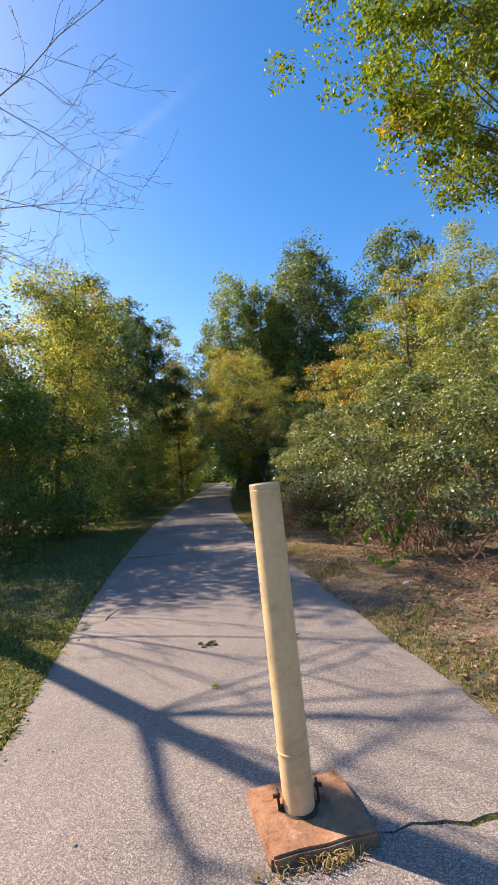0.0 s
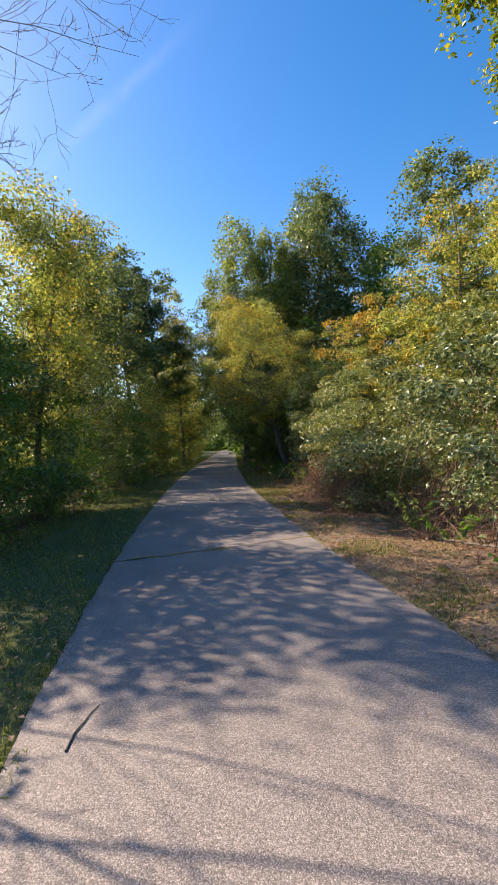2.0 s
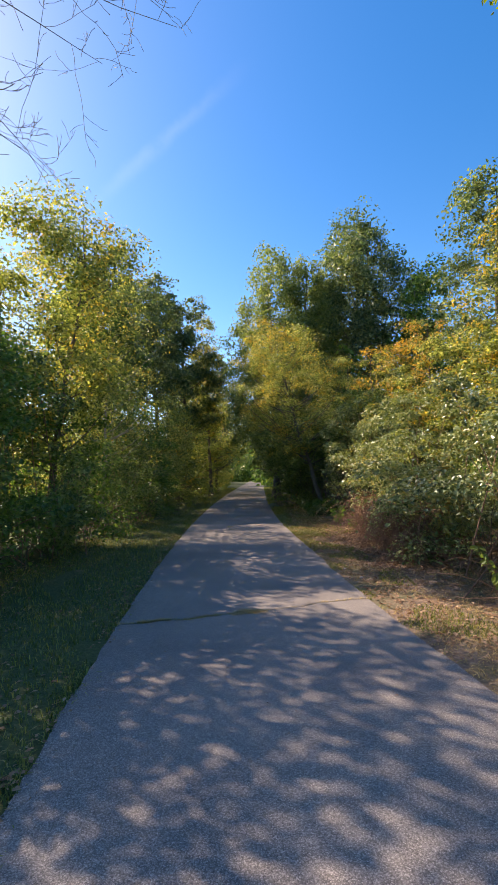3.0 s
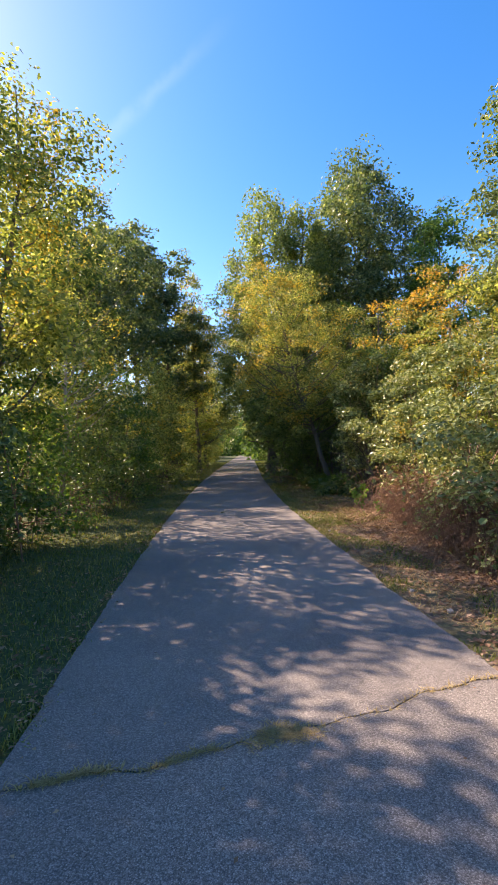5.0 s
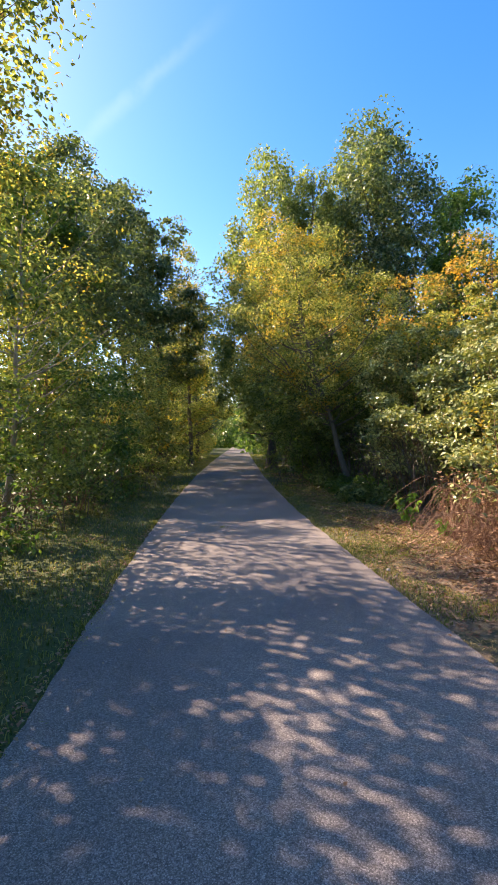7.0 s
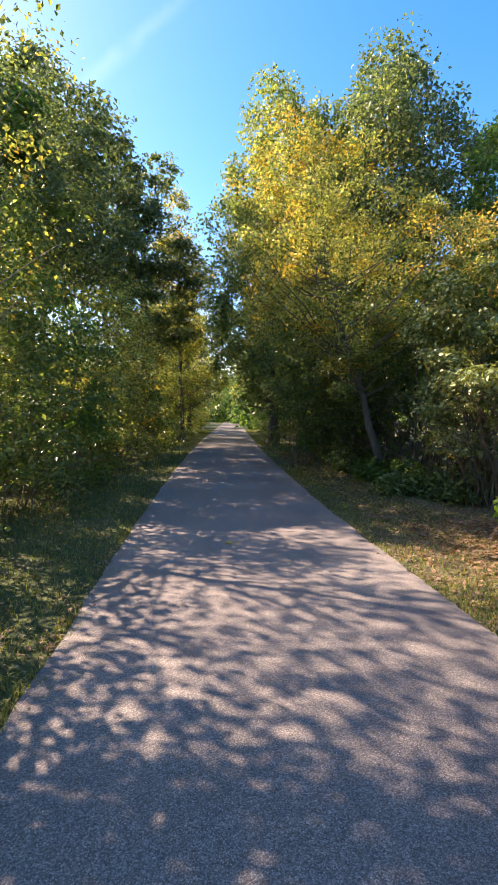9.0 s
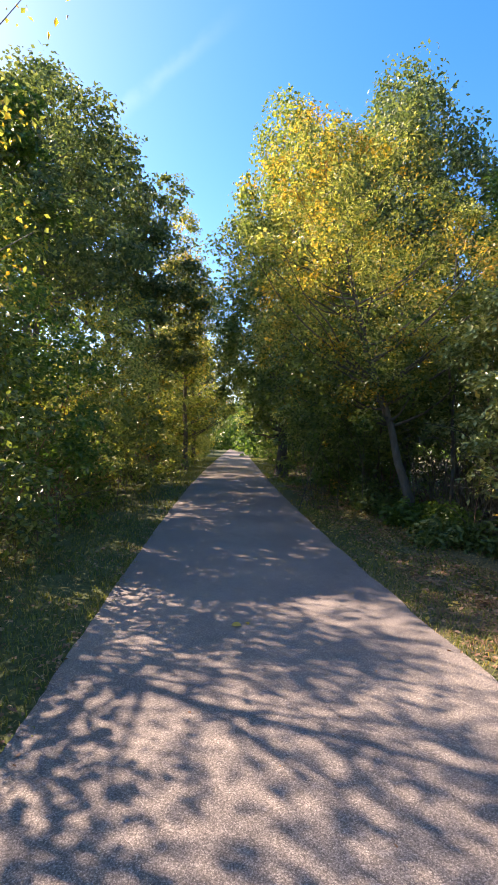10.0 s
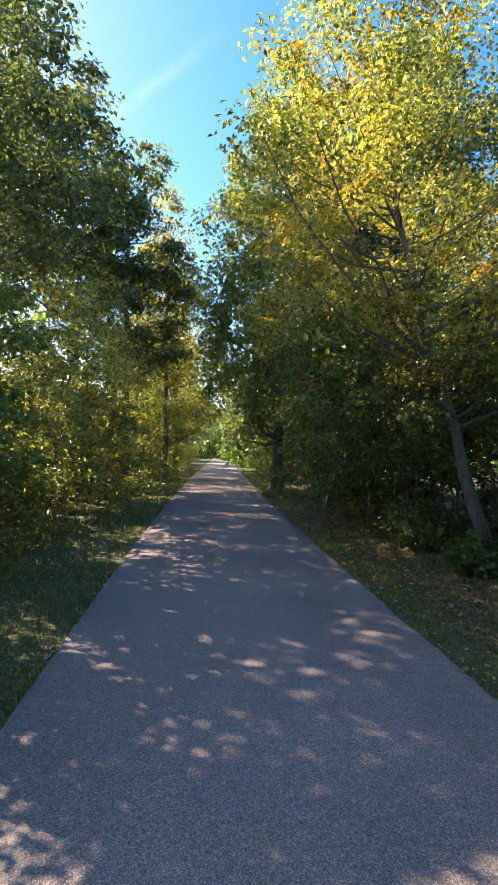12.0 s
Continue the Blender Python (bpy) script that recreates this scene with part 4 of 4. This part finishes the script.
def tangle(name, label, seed, boxes, n, length, mat="twig", rad=0.006, droop=0.5):
    """Bare vines and canes that arch over the ground and each other."""
    rng = np.random.default_rng(seed)
    paths = []
    for _ in range(n):
        x0, y0, x1, y1, top = boxes[rng.integers(len(boxes))]
        x, y = rng.uniform(x0, x1), rng.uniform(y0, y1)
        p = np.array([x, y, ground_z(x, y) - 0.02])
        th, L = rng.random() * 2 * np.pi, length * rng.uniform(0.4, 1.4)
        w = np.linspace(0, 1, 8)
        lift = top * rng.uniform(0.3, 1.0)
        pts = p + np.stack([np.cos(th) * w * L * 0.6, np.sin(th) * w * L * 0.6, lift * (np.sin(np.pi * w ** 0.7 * (0.5 + 0.5 * droop)))], 1) + np.cumsum(rng.normal(size=(8, 3)), axis=0) * 0.045 * w[:, None]
        paths.append((pts, rad * rng.uniform(0.4, 1.3) * (1 - 0.6 * w)))
    tv, tf = tubes(paths, 4)
    return tagged(mesh_np(name, tv, tf, M[mat]), label, "undergrowth", kind="stuff")


tangle("dead_vines", "tangle of dry brown vines at a thicket's foot", 1, [(1.15, 12.2, 2.2, 17.2, 0.95)], 1000, 1.5, "twig", 0.005, 1.0)
tangle("dead_vines", "fallen brown canes and roots on the earth", 2, [(2.3, 5.0, 4.4, 8.5, 0.35), (1.7, 8.0, 3.0, 12, 0.5)], 320, 1.3)
tangle("dead_vines", "dark bare stems and canes inside the thicket", 3, [(1.3, 19.0, 3.0, 24.5, 1.9)], 260, 1.9, "bark", 0.009, 0.2)
tangle("dead_vines", "dark bare canes in the hollow under the vines", 5, [(2.2, 7.4, 3.6, 11.6, 1.3)], 90, 1.3, "bark", 0.007, 0.3)
tangle("dead_vines", "bare stems under the shrubs", 4, [(-6.6, 8, -4.9, 26, 1.0)], 260, 1.2, "bark", 0.007, 0.4)


def leafy_stem(name, label, x, y, h, leaf, n, mat, seed, spread=0.22):
    """A small sapling whose leaves are parts of their own."""
    rng = np.random.default_rng(seed)
    root = new(name)
    root.location = (x, y, float(ground_z(x, y)))
    tagged(root, label, "sapling")
    w = np.linspace(0, 1, 7)
    stems = []
    for k in range(4):
        th = rng.random() * 6.28
        stems.append((np.stack([np.cos(th) * spread * w ** 1.4, np.sin(th) * spread * w ** 1.4, h * w * rng.uniform(0.7, 1.0)], 1), 0.006 * (1 - 0.7 * w)))
    for s in stems:
        sv, sf = tubes([s], 5)
        mesh_np("stem", sv, sf, M["twig"], root)
    lv, lf = leaf_arrays(np.random.default_rng(3), np.zeros((1, 3)), leaf, 1.0, None, 0.6, True)
    me = None
    for k in range(n):
        s = stems[k % 4][0]
        f = rng.uniform(0.25, 1.0) * 6
        p = [float(np.interp(f, np.arange(7), s[:, c])) for c in range(3)]
        if me is None:
            ob = mesh_np("leaf", lv, lf, M[mat], root)
            me = ob.data
        else:
            ob = new("leaf", me)
            ob.parent = root
        ob.matrix_basis = Matrix.Translation(p) @ Euler((rng.uniform(-0.5, 0.5), rng.uniform(-0.5, 0.5), rng.uniform(0, 6.28))).to_matrix().to_4x4() @ Matrix.Scale(rng.uniform(0.7, 1.4), 4)


leafy_stem("sapling", "small bright green sapling on the verge", 0.87, 17.8, 0.6, 0.10, 80, "sapling", 1)
leafy_stem("sapling", "low bright green seedling beside dry vines", 1.15, 16.9, 0.3, 0.11, 36, "sapling", 2)
leafy_stem("sapling", "leafy green weed at the thicket's foot", 2.0, 9.0, 0.5, 0.075, 90, "sapling", 3, 0.4)
leafy_stem("sapling", "tall leafy green weed at the thicket's foot", 2.2, 7.7, 1.05, 0.085, 150, "sapling", 4, 0.4)
leafy_stem("sapling", "dark leafy weed under overhanging vines", 1.75, 9.7, 0.8, 0.08, 120, "shady", 6, 0.35)
leafy_stem("sapling", "low bright weed spreading on the earth", 1.95, 7.2, 0.22, 0.07, 70, "sapling", 7, 0.5)
leafy_stem("sapling", "yellow-green weed beside the path", 0.35, 27.5, 0.8, 0.12, 60, "fallen_yellow", 5, 0.3)


def lying_leaf(label, x, y, size, mat, seed, turn):
    rng = np.random.default_rng(seed)
    lv, lf = leaf_arrays(rng, np.zeros((1, 3)), size, 6.0, None, 0.8, True)
    ob = mesh_np("fallen_leaf", lv, lf, M[mat])
    ob.matrix_world = pose(x, y, 0.046, 6, -5, turn)
    tagged(ob, label, "leaf", "leaves on the path")


lying_leaf("curled yellow leaf lying on the asphalt", -2.22, 17.85, 0.08, "fallen_yellow", 1, 30)
lying_leaf("curled pale yellow leaf lying alone on the asphalt", -0.355, 3.355, 0.06, "fallen_yellow", 4, 100)
lying_leaf("curled pale leaf lying on the asphalt", -2.19, 17.92, 0.07, "fallen_yellow", 2, 160)
for k in range(11):
    a = k * 2.4
    lying_leaf("dark dried leaf in a clump on the asphalt", -0.44 + 0.055 * math.cos(a) * (0.3 + 0.09 * k), 4.21 + 0.06 * math.sin(a) * (0.3 + 0.09 * k), 0.046, "dead_leaf", 10 + k, 47 * k)


def stick(label, pts, rad, mat="bark", side=None):
    root = new("stick")
    tagged(root, label, "stick")
    pts = np.array(pts, float)
    k = np.linspace(0, len(pts) - 1, 10)
    line = np.stack([np.interp(k, np.arange(len(pts)), pts[:, c]) for c in range(3)], 1)
    line[:, :2] += np.random.default_rng(len(pts)).normal(size=(10, 2)) * rad * 0.7
    sv, sf = tubes([(line, rad * np.linspace(1, 0.45, 10))], 7)
    mesh_np("shaft", sv, sf, M[mat], root)
    if side is not None:
        sv, sf = tubes([(np.linspace(line[5], np.array(side), 5), rad * np.linspace(0.6, 0.25, 5))], 6)
        mesh_np("side_twig", sv, sf, M[mat], root)


stick("short dark stick on the asphalt", [(0.13, 4.23, 0.05), (0.24, 4.29, 0.055), (0.35, 4.33, 0.05)], 0.011, "bark", (0.32, 4.26, 0.052))
stick("thin dark twig lying at the asphalt's edge", [(-1.64, 5.14, 0.034), (-1.63, 5.33, 0.036), (-1.6, 5.54, 0.035)], 0.006)


def stone(x, y, r, seed):
    bm = bmesh.new()
    bmesh.ops.create_icosphere(bm, subdivisions=2, radius=r)
    for p in bm.verts:
        p.co *= 1 + 0.35 * noise.noise(p.co * (1.6 / r) + Vector((seed, 0, 0)))
        p.co.z *= 0.6
    ob = part("stone", bm, M["stone"])
    ob.location = (x, y, float(ground_z(x, y)) + r * 0.35)
    tagged(ob, "pale grey stone lying on the earth verge", "stone", "stones on the verge")


for k, (x, y, r) in enumerate([(1.83, 5.85, 0.05), (2.4, 6.9, 0.03), (0.35, 11.2, 0.03), (0.2, 11.8, 0.025), (-0.15, 15.3, 0.03), (1.5, 3.6, 0.02)]):
    stone(x, y, r, k * 3.1)
stick("rotting log lying under the thicket", [(0.95, 22.3, 0.1), (1.6, 22.1, 0.12), (2.4, 21.6, 0.12)], 0.055, "bark_pale")
stick("pale fallen branch on the earth verge", [(1.9, 9.2, 0.06), (2.2, 8.7, 0.06), (2.5, 8.4, 0.08)], 0.018, "bark_pale")

# young bare stems in the hollow of the thicket
for k, (x, y, tx, ty, h, r) in enumerate([(1.5, 22.9, 0.2, 0.1, 3.2, 0.035), (2.1, 23.6, -0.3, 0.2, 3.4, 0.04), (1.2, 24.6, 0.25, 0, 3.6, 0.04), (1.9, 20.6, -0.4, 0.3, 2.6, 0.025), (0.75, 25.2, 0.1, 0, 3.2, 0.035)]):
    root = new("bare_sapling")
    root.location = (x, y, 0)
    tagged(root, "slender bare sapling inside the shaded thicket", "sapling", "bare saplings in the thicket")
    w = np.linspace(0, 1, 9)
    tv, tf = tubes([(np.stack([tx * w + 0.05 * np.sin(w * 7 + k), ty * w + 0.04 * np.sin(w * 9), -0.05 + h * w], 1), r * (1 - 0.5 * w))], 7)
    mesh_np("trunk", tv, tf, M["bark"], root)


# the outermost vine leaves nearest to the path, one by one
rng = np.random.default_rng(65)
vines = [o for o in scene.objects if o.name.split(".")[0] == "vine_shrub" and o.location.x < 3.5 and o.location.y < 15.5]
shapes = []
for k in range(6):
    lv, lf = leaf_arrays(np.random.default_rng(k), np.zeros((1, 3)), 0.08, 1.0, None, 0.72, True)
    first = mesh_np("leaf", lv, lf, M["hedge" if k % 3 else "hedge_dark"], vines[0])
    first.location = (-1.25, 0.1 * k, 0.9 + 0.1 * k)
    shapes.append(first.data)
for v in vines:
    for k in range(55):
        th, z = rng.uniform(1.9, 4.6), rng.uniform(0.25, 2.3)
        rr = 1.32 * math.sqrt(max(0.1, 1 - (z / 3.1) ** 2.2)) * (0.72 + 0.28 * min(1, z / 1.0)) + rng.uniform(-0.05, 0.18)
        ob = new("leaf", shapes[int(rng.integers(6))])
        ob.parent = v
        ob.matrix_basis = pose(rr * math.cos(th), rr * math.sin(th), z, rng.uniform(-50, 50), rng.uniform(-60, 10), rng.uniform(0, 360)) @ Matrix.Scale(rng.uniform(0.6, 1.15), 4)
